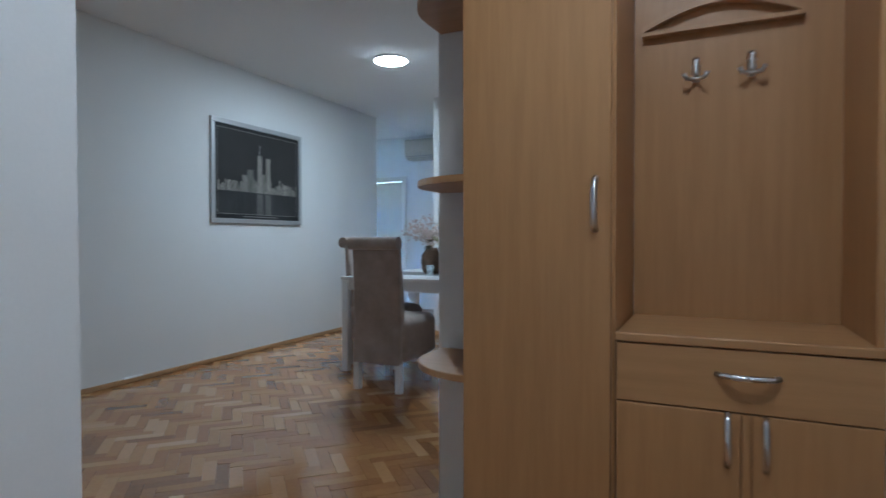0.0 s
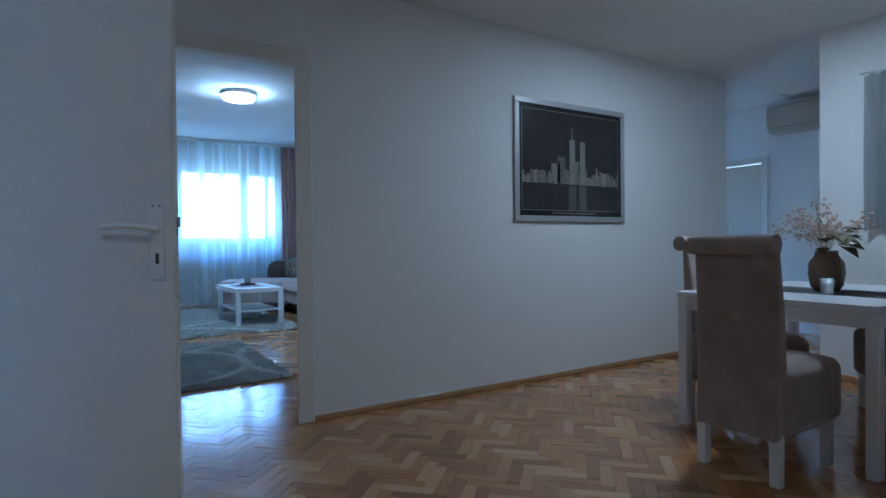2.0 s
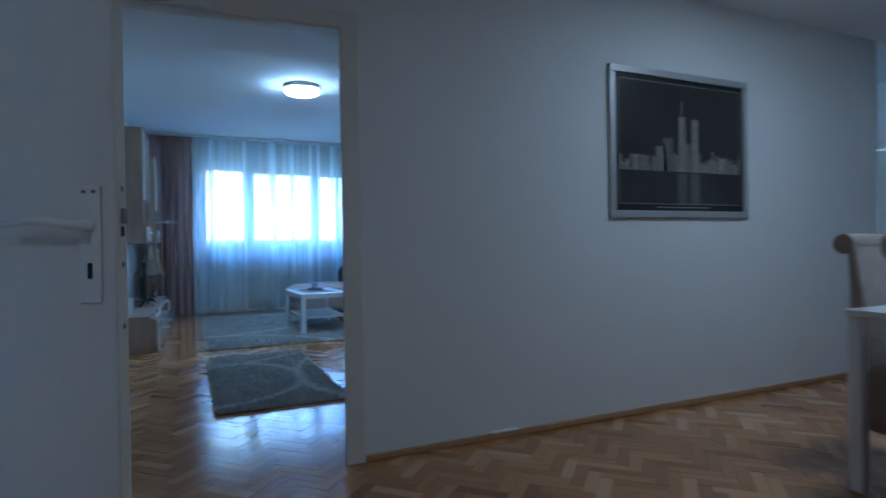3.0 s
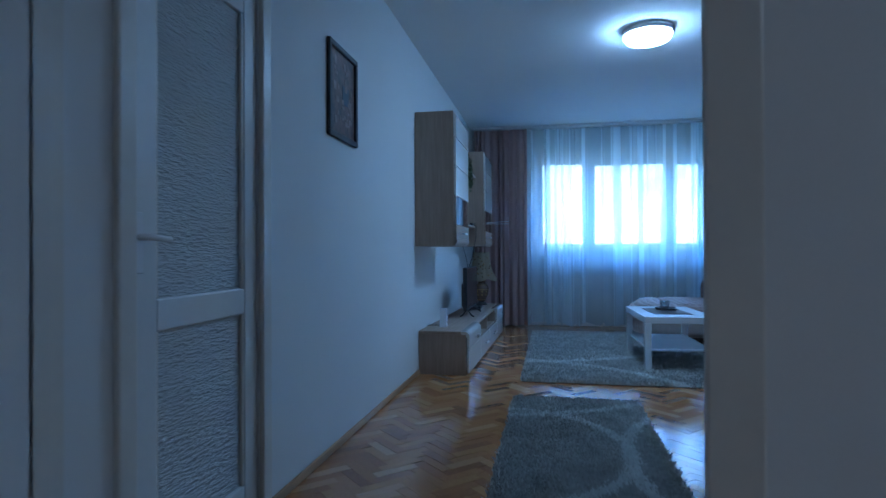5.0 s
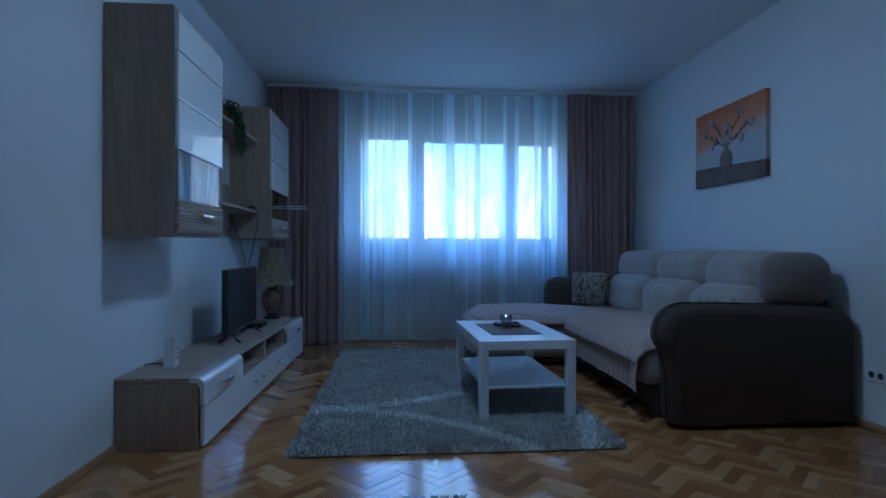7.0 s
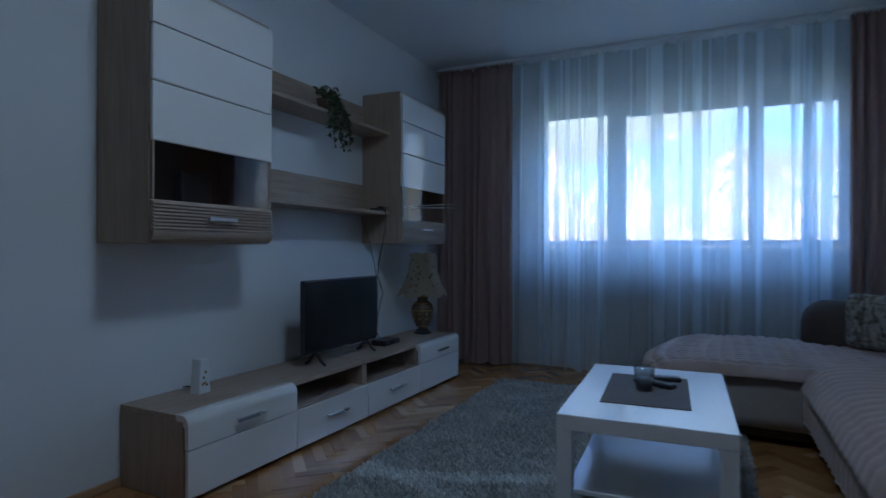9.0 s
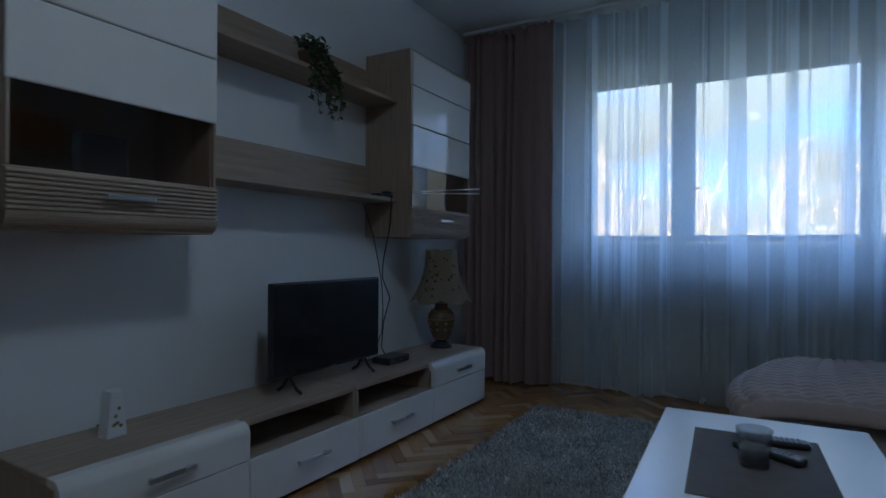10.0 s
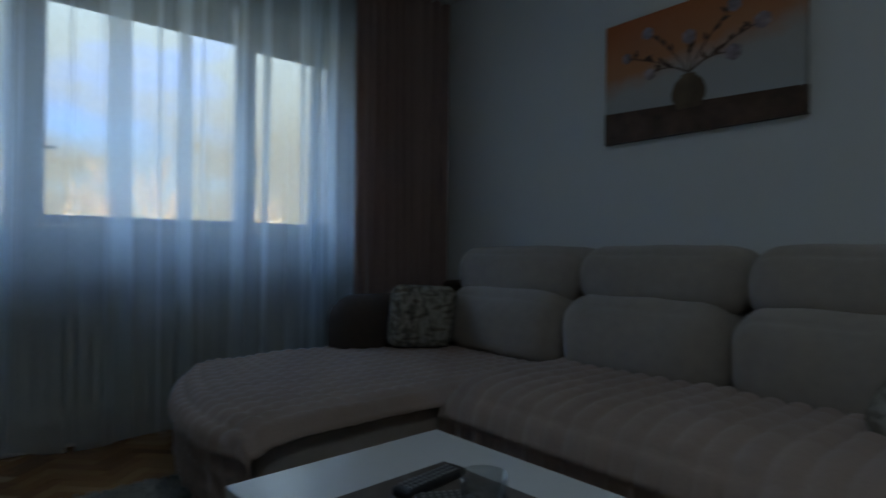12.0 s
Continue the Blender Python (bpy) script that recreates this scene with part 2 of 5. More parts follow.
M_SHADE = thin_cloth("cream_lamp_cloth", (0.52, 0.43, 0.33), 0.03, (0.5, 0.42, 0.28), 0.02)


def obscure_glass():
    m, nt, b = nodes_of("obscure_glass")
    b.inputs["Base Color"].default_value = (0.72, 0.75, 0.76, 1)
    b.inputs["Roughness"].default_value = 0.14
    b.inputs["Transmission Weight"].default_value = 0.15
    bump(nt, b, noise_tex(nt, 70, 3, (0.45, 1, 2.0)), 1.0, 0.014)
    return m


def parquet():
    m, nt, b = nodes_of("oak_parquet")
    info, geo = nt.nodes.new("ShaderNodeObjectInfo"), nt.nodes.new("ShaderNodeNewGeometry")
    add = nt.nodes.new("ShaderNodeMath")
    add.operation = 'ADD'
    frac = nt.nodes.new("ShaderNodeMath")
    frac.operation = 'FRACT'
    nt.links.new(info.outputs["Random"], add.inputs[0])
    nt.links.new(geo.outputs["Random Per Island"], add.inputs[1])
    nt.links.new(add.outputs[0], frac.inputs[0])
    col = ramp(nt, frac.outputs[0], [(0.0, (0.25, 0.1, 0.034)), (0.12, (0.36, 0.15, 0.05)), (0.45, (0.46, 0.203, 0.07)), (0.78, (0.54, 0.26, 0.095)), (0.93, (0.67, 0.365, 0.165)), (1.0, (0.74, 0.46, 0.24))])
    g = noise_tex(nt, 45, 6, (1, 1, 1), 0.7)
    col = mixc(nt, 0.25, col, ramp(nt, g, [(0.3, (0.2, 0.085, 0.028)), (0.7, (0.52, 0.28, 0.105))]))
    broad = noise_tex(nt, 0.9, 3)
    col = mixc(nt, 0.15, col, ramp(nt, broad, [(0.35, (0.55, 0.5, 0.45)), (0.65, (1, 1, 1))]), 'MULTIPLY')
    nt.links.new(col, b.inputs["Base Color"])
    r = nt.nodes.new("ShaderNodeMapRange")
    r.inputs[3].default_value, r.inputs[4].default_value = 0.09, 0.2
    nt.links.new(noise_tex(nt, 3, 4), r.inputs[0])
    nt.links.new(r.outputs[0], b.inputs["Roughness"])
    b.inputs["Coat Weight"].default_value = 0.3
    b.inputs["Coat Roughness"].default_value = 0.08
    bump(nt, b, noise_tex(nt, 7, 3), 0.12, 0.006)
    return m


M_OBSCURE = obscure_glass()
M_PARQUET = parquet()

# ---- builders ----
OFF = {}


def thing(name, label, category, loc=(0, 0, 0), group="", kind="", local=False):
    ob = new(name)
    ob.empty_display_size = 0.05
    ob.location = loc
    OFF[ob.name] = Vector((0, 0, 0)) if local else Vector(loc)
    return tagged(ob, label, category, group, kind)


def link_mesh(name, bm, material, smooth=False):
    me = bpy.data.meshes.new(name)
    bm.to_mesh(me)
    bm.free()
    for mm in (material if isinstance(material, (list, tuple)) else [material]):
        me.materials.append(mm)
    if smooth:
        me.shade_smooth()
    return new(name, me)


def part(name, bm, material, parent, label="", smooth=False, kind=""):
    off = OFF[parent.name]
    bm.transform(Matrix.Translation(-off))
    ob = link_mesh(name, bm, material, smooth)
    ob.parent = parent
    OFF[ob.name] = off
    return tagged(ob, label, kind=kind)


def solo(name, bm, material, label, category, base=None, smooth=False, group="", kind=""):
    """A thing that is one mesh, with its origin at base."""
    if base is not None:
        bm.transform(Matrix.Translation(-Vector(base)))
    ob = link_mesh(name, bm, material, smooth)
    if base is not None:
        ob.location = base
    OFF[ob.name] = Vector(base) if base is not None else Vector((0, 0, 0))
    return tagged(ob, label, category, group, kind)


def box(x0, x1, y0, y1, z0, z1, bev=0.003, seg=1, bm=None):
    bm = bm or bmesh.new()
    x0, x1 = min(x0, x1), max(x0, x1)
    y0, y1 = min(y0, y1), max(y0, y1)
    z0, z1 = min(z0, z1), max(z0, z1)
    m = Matrix.Translation(((x0 + x1) / 2, (y0 + y1) / 2, (z0 + z1) / 2)) @ Matrix.Diagonal((x1 - x0, y1 - y0, z1 - z0, 1))
    vs = bmesh.ops.create_cube(bm, size=1, matrix=m)["verts"]
    if bev:
        es = list({e for v in vs for e in v.link_edges})
        bev = min(bev, 0.45 * min(x1 - x0, y1 - y0, z1 - z0))
        bmesh.ops.bevel(bm, geom=es, offset=bev, segments=seg, profile=0.5, affect='EDGES')
    return bm


def pillow(x0, x1, y0, y1, z0, z1, r, cuts=9, puff=(0, 0, 0), bm=None, wob=0.0):
    """A soft block: rounded edges of radius r, faces bulged by puff metres."""
    bm = bm or bmesh.new()
    tmp = bmesh.new()
    bmesh.ops.create_cube(tmp, size=2)
    bmesh.ops.subdivide_edges(tmp, edges=tmp.edges[:], cuts=cuts, use_grid_fill=True)
    c = Vector(((x0 + x1) / 2, (y0 + y1) / 2, (z0 + z1) / 2))
    h = Vector((abs(x1 - x0) / 2, abs(y1 - y0) / 2, abs(z1 - z0) / 2))
    for v in tmp.verts:
        p = Vector((math.sin(v.co[i] * math.pi / 2) * 0.55 + v.co[i] * 0.45 for i in range(3)))
        q = Vector([p[i] * h[i] for i in range(3)])
        inner = Vector([max(-(h[i] - r), min(h[i] - r, q[i])) if h[i] > r else 0 for i in range(3)])
        d = q - inner
        if d.length > 1e-9 and max(abs(v.co[0]), abs(v.co[1]), abs(v.co[2])) > 0.999:
            s = inner + d.normalized() * r
        else:
            s = q
        u = [v.co[i] for i in range(3)]
        for i in range(3):
            if puff[i] and abs(u[i]) > 0.999:
                j, k = (i + 1) % 3, (i + 2) % 3
                s[i] += math.copysign(puff[i], u[i]) * (1 - u[j] ** 2) * (1 - u[k] ** 2)
        if wob:
            s += noise.noise_vector(s * 6 + c) * wob
        v.co = s + c
    bmesh.ops.recalc_face_normals(tmp, faces=tmp.faces[:])
    me = bpy.data.meshes.new("tmp")
    tmp.to_mesh(me)
    tmp.free()
    bm.from_mesh(me)
    bpy.data.meshes.remove(me)
    return bm


def lathe(profile, seg=28, at=(0, 0, 0), bm=None, close=True):
    """Turn (radius, height) pairs round the z axis."""
    bm = bm or bmesh.new()
    rings = []
    for r, z in profile:
        rings.append([bm.verts.new((at[0] + r * math.cos(2 * math.pi * i / seg), at[1] + r * math.sin(2 * math.pi * i / seg), at[2] + z)) for i in range(seg)])
    for a, b in zip(rings, rings[1:]):
        for i in range(seg):
            bm.faces.new((a[i], a[(i + 1) % seg], b[(i + 1) % seg], b[i]))
    if close:
        bm.faces.new(rings[0][::-1])
        bm.faces.new(rings[-1])
    return bm


def tube(points, radius, seg=8, bm=None, taper=None):
    """A round bar along points; taper: radius at the far end."""
    bm = bm or bmesh.new()
    pts = [Vector(p) for p in points]
    rings = []
    for i, p in enumerate(pts):
        d = (pts[min(i + 1, len(pts) - 1)] - pts[max(i - 1, 0)]).normalized()
        a = d.orthogonal().normalized() if not rings else (ref - d * ref.dot(d)).normalized()
        ref = a
        b = d.cross(a)
        r = radius if taper is None else radius + (taper - radius) * i / (len(pts) - 1)
        rings.append([bm.verts.new(p + (a * math.cos(2 * math.pi * k / seg) + b * math.sin(2 * math.pi * k / seg)) * r) for k in range(seg)])
    for A, B in zip(rings, rings[1:]):
        for k in range(seg):
            bm.faces.new((A[k], A[(k + 1) % seg], B[(k + 1) % seg], B[k]))
    bm.faces.new(rings[0][::-1])
    bm.faces.new(rings[-1])
    return bm


def prism(outline, lo, hi, axis=2, bm=None, bev=0.0, seg=2):
    """Extrude a flat outline (pairs) along an axis from lo to hi."""
    bm = bm or bmesh.new()
    def put(p, w):
        a, b = p
        return {2: (a, b, w), 0: (w, a, b), 1: (a, w, b)}[axis]
    A = [bm.verts.new(put(p, lo)) for p in outline]
    B = [bm.verts.new(put(p, hi)) for p in outline]
    n = len(outline)
    fs = [bm.faces.new(A[::-1]), bm.faces.new(B)]
    for i in range(n):
        fs.append(bm.faces.new((A[i], A[(i + 1) % n], B[(i + 1) % n], B[i])))
    bmesh.ops.recalc_face_normals(bm, faces=fs)
    if bev:
        es = [e for f in fs[:2] for e in f.edges]
        bmesh.ops.bevel(bm, geom=es, offset=bev, segments=seg, profile=0.5, affect='EDGES')
    return bm


def disc(p, axis, r, d, seg=12):
    """A short round piece at p, standing out d along axis."""
    bm = lathe([(r, 0), (r * 0.92, d)], seg)
    bm.transform(Matrix.Translation(p) @ Vector(axis).to_track_quat('Z', 'Y').to_matrix().to_4x4())
    return bm


def structure(name, bm, material, label, category):
    return solo(name, bm, material, label, category, kind="structure")


# ---- large structure ----
LY, RY, PX, PL, WX, CL, CH = 0.50, 4.52, -2.52, -2.59, -9.47, 2.72, 2.50

structure("ground", box(-400, 400, -400, 400, -6.3, -6.0, 0), M_GROUND, "winter grass around the building", "ground")
structure("floor", box(-9.8, 2.1, -1.4, 7.6, -0.2, -0.006, 0), M_BASEB, "dark bedding under the oak parquet", "floor")
structure("ceiling_living", box(-9.8, PX - 0.004, LY - 0.12, RY + 0.12, CL, CL + 0.2, 0), M_CEIL, "plain white painted living room ceiling", "ceiling")
structure("ceiling_beam", box(-4.85, PL, LY, RY, 2.61, CL - 0.002, 0.004), M_CEIL, "lowered white ceiling strip behind the doorway", "ceiling")
structure("ceiling_hall", box(PX, 2.1, -1.4, 7.5, CH, CH + 0.2, 0), M_CEIL, "plain white painted hall ceiling", "ceiling")
structure("ceiling_side", box(-5.2, PX - 0.004, 5.84, 7.5, CH, CH + 0.2, 0), M_CEIL, "white ceiling of the far passage", "ceiling")


def wall_with_holes(axis, lo, hi, a0, a1, z1, holes, z0=0.0):
    """A wall across an axis, from lo to hi, running a0..a1, with rectangular holes (b0, b1, z0, z1)."""
    bm = bmesh.new()
    cuts = sorted({a0, a1, *[h[0] for h in holes], *[h[1] for h in holes]})
    def add(p, q, r, s):
        if axis == 0:
            box(lo, hi, p, q, r, s, 0, bm=bm)
        else:
            box(p, q, lo, hi, r, s, 0, bm=bm)
    for p, q in zip(cuts, cuts[1:]):
        hs = [h for h in holes if h[0] <= p + 1e-6 and h[1] >= q - 1e-6]
        if not hs:
            add(p, q, z0, z1)
        else:
            if hs[0][2] > z0:
                add(p, q, z0, hs[0][2])
            if hs[0][3] < z1:
                add(p, q, hs[0][3], z1)
    bmesh.ops.remove_doubles(bm, verts=bm.verts[:], dist=1e-5)
    return bm


structure("wall_window", wall_with_holes(0, -9.79, WX, LY - 0.12, RY + 0.12, CL, [(1.33, 3.86, 1.03, 2.52)]), [M_WALL], "white wall with a wide three-part window", "wall")
structure("wall_left", wall_with_holes(1, LY - 0.12, LY, WX, PL, CL, [(-3.5, -2.83, 0.0, 2.02)]), M_WALL, "white painted side wall of the living room", "wall")
structure("wall_right", wall_with_holes(1, RY, RY + 0.12, WX, PL, CL, []), M_WALL, "white painted wall behind the sofa", "wall")
structure("wall_partition", wall_with_holes(0, PL, PX, 0.33, 5.98, CL, [(0.5, 1.905, 0.0, 2.02)]), M_WALL, "white partition wall with a wide doorway", "wall")
structure("wall_hall_left", wall_with_holes(1, 0.33, 0.52, PX, 0.40, CH, [(-1.44, -0.79, 0.0, 2.02)]), M_WALL, "white hall wall with a doorway", "wall")
structure("wall_side_room", box(-1.56, -0.66, 0.2, 0.26, 0, 2.1, 0), M_WALL, "plain wall behind the side doorway", "wall")
structure("wall_vestibule_left", box(0.28, 0.40, -1.3, 0.33, 0, CH, 0), M_WALL, "white wall corner of the entrance", "wall")
structure("wall_entrance", box(0.28, 1.9, -1.35, -1.2, 0, CH, 0), M_WALL, "plain white entrance wall", "wall")
structure("wall_vestibule_right", box(1.78, 1.9, -1.2, 2.02, 0, CH, 0), M_WALL, "plain white wall beside the wardrobe", "wall")
structure("wall_wardrobe", box(0.29, 1.78, 1.90, 2.02, 0, CH, 0), M_WALL, "white wall end behind the wardrobe", "wall")
structure("wall_dining_right", box(1.2, 1.32, 2.02, 5.5, 0, CH, 0), M_WALL, "plain white dining wall", "wall")
structure("wall_dining", wall_with_holes(1, 5.39, 5.51, -1.45, 1.2, CH, [(-1.08, 0.2, 1.06, 2.1)]), M_WALL, "white wall with a small curtained window", "wall")
structure("wall_passage_right", box(-1.45, -1.33, 5.51, 7.3, 0, CH, 0), M_WALL, "plain white passage wall", "wall")
structure("wall_far", wall_with_holes(1, 7.3, 7.42, -5.2, -1.33, CH, [(-3.62, -2.9, 0.0, 1.86)]), M_WALL, "white far wall with a door", "wall")
structure("wall_passage_near", box(-5.2, PL, 5.84, 5.98, 0, CH, 0), M_WALL, "plain white passage wall", "wall")
structure("wall_passage_left", wall_with_holes(0, -5.2, -5.05, 5.98, 7.3, CH, [(6.3, 7.1, 0.9, 2.1)]), M_WALL, "passage wall with a window opening", "wall")
structure("wall_glazed_room", box(-3.7, -2.7, -0.6, -0.5, 0, 2.1, 0), M_WALL, "plain wall behind the glazed door", "wall")
structure("wall_glazed_room_side", box(-3.8, -3.7, -0.5, 0.378, 0, 2.1, 0), M_WALL, "plain wall behind the glazed door", "wall")
structure("wall_glazed_room_end", box(-2.7, -2.6, -0.5, 0.326, 0, 2.1, 0), M_WALL, "plain wall behind the glazed door", "wall")
structure("ceiling_glazed_room", box(-3.8, -2.6, -0.6, 0.378, 2.1, 2.2, 0), M_CEIL, "plain ceiling behind the glazed door", "ceiling")


def skirting(x0, x1, y0, y1, mat=M_BASEB, h=0.045):
    structure("baseboard", box(x0, x1, y0, y1, 0.0, h, 0.006, 2), mat, "low stained wooden skirting board", "baseboard")


skirting(PX, PX + 0.014, 1.952, 5.98, h=0.034)
skirting(-9.2, -3.585, LY, LY + 0.014, h=0.04)
skirting(-9.2, -6.2, RY - 0.014, RY)
skirting(-6.2, PL, RY - 0.014, RY)
skirting(-1.45, 1.2, 5.374, 5.39)
skirting(PX, -1.52, 0.52, 0.534)

# doorway between hall and living room
dw = thing("door_frame", "cream painted wooden door frame without a leaf", "door frame", (-2.59, 1.2, 0), kind="structure")
part("jamb", box(PL - 0.01, PX - 0.002, 1.885, 1.905, 0, 2.0, 0.004), M_TRIM, dw)
part("jamb", box(PL - 0.012, PX + 0.012, 0.502, 0.52, 0, 2.0, 0.004), M_TRIM, dw)
part("head", box(PL - 0.012, PX + 0.012, 0.502, 1.905, 2.0, 2.018, 0.004), M_TRIM, dw)
for xa, xb, ya in ((PX, PX + 0.018, 1.857), (PL - 0.018, PL, 1.89)):
    part("casing", box(xa, xb, ya, 1.95, 0, 2.085, 0.006, 2), M_TRIM, dw)
    part("casing", box(xa, xb, 0.503, 1.862, 2.005, 2.085, 0.006, 2), M_TRIM, dw)

# glazed door in the side wall
gd = thing("door_1", "closed white door with two obscure glass panes", "door", (-3.17, 0.47, 0), kind="structure")
for xa, xb in ((-2.83, -2.765), (-3.565, -3.5)):
    part("casing", box(xa, xb, LY, LY + 0.022, 0, 2.075, 0.006, 2), M_TRIM, gd)
part("casing", box(-3.5, -2.83, LY, LY + 0.022, 2.01, 2.075, 0.006, 2), M_TRIM, gd)
leaf = part("leaf", box(-2.94, -2.835, 0.455, 0.495, 0.01, 2.0, 0.006, 2), M_DOOR, gd)
part("stile", box(-3.495, -3.41, 0.455, 0.495, 0.01, 2.0, 0.006, 2), M_DOOR, gd)
part("rail", box(-3.41, -2.94, 0.457, 0.493, 0.79, 0.885, 0.006, 2), M_DOOR, gd)
part("rail", box(-3.41, -2.94, 0.457, 0.493, 0.01, 0.16, 0.006, 2), M_DOOR, gd)
part("rail", box(-3.41, -2.94, 0.457, 0.493, 1.9, 2.0, 0.006, 2), M_DOOR, gd)
for za, zb in ((0.16, 0.79), (0.885, 1.9)):
    part("pane", box(-3.41, -2.94, 0.468, 0.476, za, zb, 0), M_OBSCURE, gd, "rippled obscure glass")
    for xa, xb in ((-3.41, -3.398), (-2.952, -2.94)):
        part("glazing_bead", box(xa, xb, 0.476, 0.49, za, zb, 0.003), M_TRIM, gd)
hd = part("handle", tube([(-2.86, 0.495, 1.06), (-2.86, 0.53, 1.06), (-2.868, 0.537, 1.06), (-2.94, 0.537, 1.055)], 0.009), M_PVC, gd, "white lever handle", True)
part("backplate", box(-2.878, -2.842, 0.495, 0.501, 0.96, 1.13, 0.003), M_PVC, gd)

# window with sashes, shutters and sill
GX = -9.58
wnd = thing("window_1", "wide white three-part window with half-lowered roller shutters", "window", (GX, 2.6, 1.03), kind="structure")
part("window_frame", box(-9.66, -9.52, 1.33, 1.39, 1.03, 2.52, 0.005), M_PVC, wnd)
part("window_frame", box(-9.66, -9.52, 3.80, 3.86, 1.03, 2.52, 0.005), M_PVC, wnd)
part("window_frame", box(-9.66, -9.52, 1.39, 3.80, 1.03, 1.07, 0.005), M_PVC, wnd)
part("window_frame", box(-9.66, -9.52, 1.39, 3.80, 2.46, 2.52, 0.005), M_PVC, wnd)
part("mullion", box(-9.65, -9.53, 2.075, 2.135, 1.07, 2.46, 0.005), M_PVC, wnd)
part("mullion", box(-9.65, -9.53, 3.145, 3.195, 1.07, 2.46, 0.005), M_PVC, wnd)
for y0, y1, g0, g1, low in ((1.39, 2.075, 1.476, 2.03, 2.247), (2.135, 3.145, 2.185, 3.115, 2.217), (3.195, 3.80, 3.22, 3.708, 2.2)):
    sash = part("sash", box(-9.62, -9.54, y0 + 0.003, g0, 1.075, 2.455, 0.008, 2), M_PVC, wnd)
    box_b = [(g1, y1 - 0.003, 1.075, 2.455), (g0, g1, 1.075, 1.125), (g0, g1, 2.40, 2.455)]
    for a, b, c, d in box_b:
        part("sash_bar", box(-9.618, -9.542, a, b, c, d, 0.008, 2), M_PVC, sash)
    pane = part("pane", box(GX - 0.004, GX + 0.004, g0, g1, 1.125, 2.40, 0), M_GLASS, sash, "clear window pane")
    pane.visible_shadow = False
    part("window_handle", tube([(-9.535, g0 - 0.02, 1.5), (-9.50, g0 - 0.02, 1.5), (-9.495, g0 - 0.02, 1.39)], 0.008), M_PVC, sash, "small white window handle", True)
    if y0 > 1.5:
        ya = g0 - 0.006 if y0 < 3 else g1 - 0.036
        part("catch", box(-9.542, -9.515, ya, ya + 0.042, 1.44, 1.453, 0.002), M_STEEL_D, sash, "small dark window catch")
    sl = part("shutter", box(-9.71, -9.695, y0, y1, 2.43, 2.47, 0.002), M_SHUTTER, wnd, "partly lowered slatted roller shutter")
    z = low
    while z < 2.43:
        part("slat", box(-9.712, -9.698, y0, y1, z, z + 0.041, 0.004, 2), M_SHUTTER, sl)
        z += 0.042
part("sill", box(-9.47, -9.345, 1.24, 3.95, 0.80, 0.832, 0.008, 2), surface("grey_sill_paint", (0.42, 0.43, 0.44), 0.6, var=0.08, fine=20, bumps=0.05), wnd, "painted inner window sill")

# radiator under the window
rad = thing("radiator", "white ribbed column radiator under the window", "radiator", (-9.41, 2.56, 0.15))
for i in range(18):
    y = 2.09 + i * 0.055
    part("column", box(-9.45, -9.37, y, y + 0.042, 0.13, 0.72, 0.018, 3), M_TRIM, rad)
for z in (0.19, 0.66):
    part("header", tube([(-9.41, 2.07, z), (-9.41, 3.1, z)], 0.022, 10), M_TRIM, rad, smooth=True)
part("pipe", tube([(-9.41, 3.1, 0.2), (-9.41, 3.18, 0.2), (-9.41, 3.18, 0.0)], 0.011), M_TRIM, rad, smooth=True)
for y in (2.25, 2.95):
    part("foot", box(-9.44, -9.38, y - 0.015, y + 0.015, 0.0, 0.17, 0.004), M_TRIM, rad)


def curtain(y0, y1, x, ztop, zbot, waves, depth, lap, seed, hem=0.012, rows=14, per=14, spread=(0.25, 0.5, 0.8, 1.05, 1.3)):
    """A hanging cloth along y with uneven folds that gather at the top."""
    rnd = random.Random(seed)
    bm = bmesh.new()
    n = waves * per
    phase = [rnd.uniform(-0.9, 0.9) for _ in range(waves + 1)]
    amp = [rnd.choice(spread) * rnd.uniform(0.85, 1.1) for _ in range(waves + 1)]
    wide = [rnd.uniform(0.4, 1.6) if lap < 0.05 else rnd.choice([0.3, 0.5, 1.0, 1.8, 2.6]) for _ in range(waves)]
    tot = sum(wide)
    cum = [0]
    for w in wide:
        cum.append(cum[-1] + w / tot)
    grid = []
    for j in range(rows + 1):
        f = j / rows
        row = []
        for i in range(n + 1):
            k = min(i // per, waves - 1)
            u = i / per - k
            base = cum[k] + (cum[k + 1] - cum[k]) * u
            a = amp[k] * (1 - u) + amp[k + 1] * u
            ph = phase[k] * (1 - u) + phase[k + 1] * u
            th = 2 * math.pi * (i / per) + ph * (0.5 + 0.5 * f)
            grow = 0.55 + 0.45 * f
            y = y0 + (y1 - y0) * base + lap * a * math.sin(th) * grow
            xx = x + depth * a * math.cos(th) * grow + 0.012 * math.sin(3 * f + k)
            z = ztop + (zbot - ztop) * f
            if j == rows:
                z += hem * math.sin(th * 0.5 + k) + hem * 0.6 * math.sin(0.9 * k)
            if j == 0:
                z -= 0.008 * (1 + math.cos(2 * th))
            row.append(bm.verts.new((xx, y, z)))
        grid.append(row)
    for a, b in zip(grid, grid[1:]):
        for i in range(n):
            bm.faces.new((a[i], a[i + 1], b[i + 1], b[i]))
    return bm


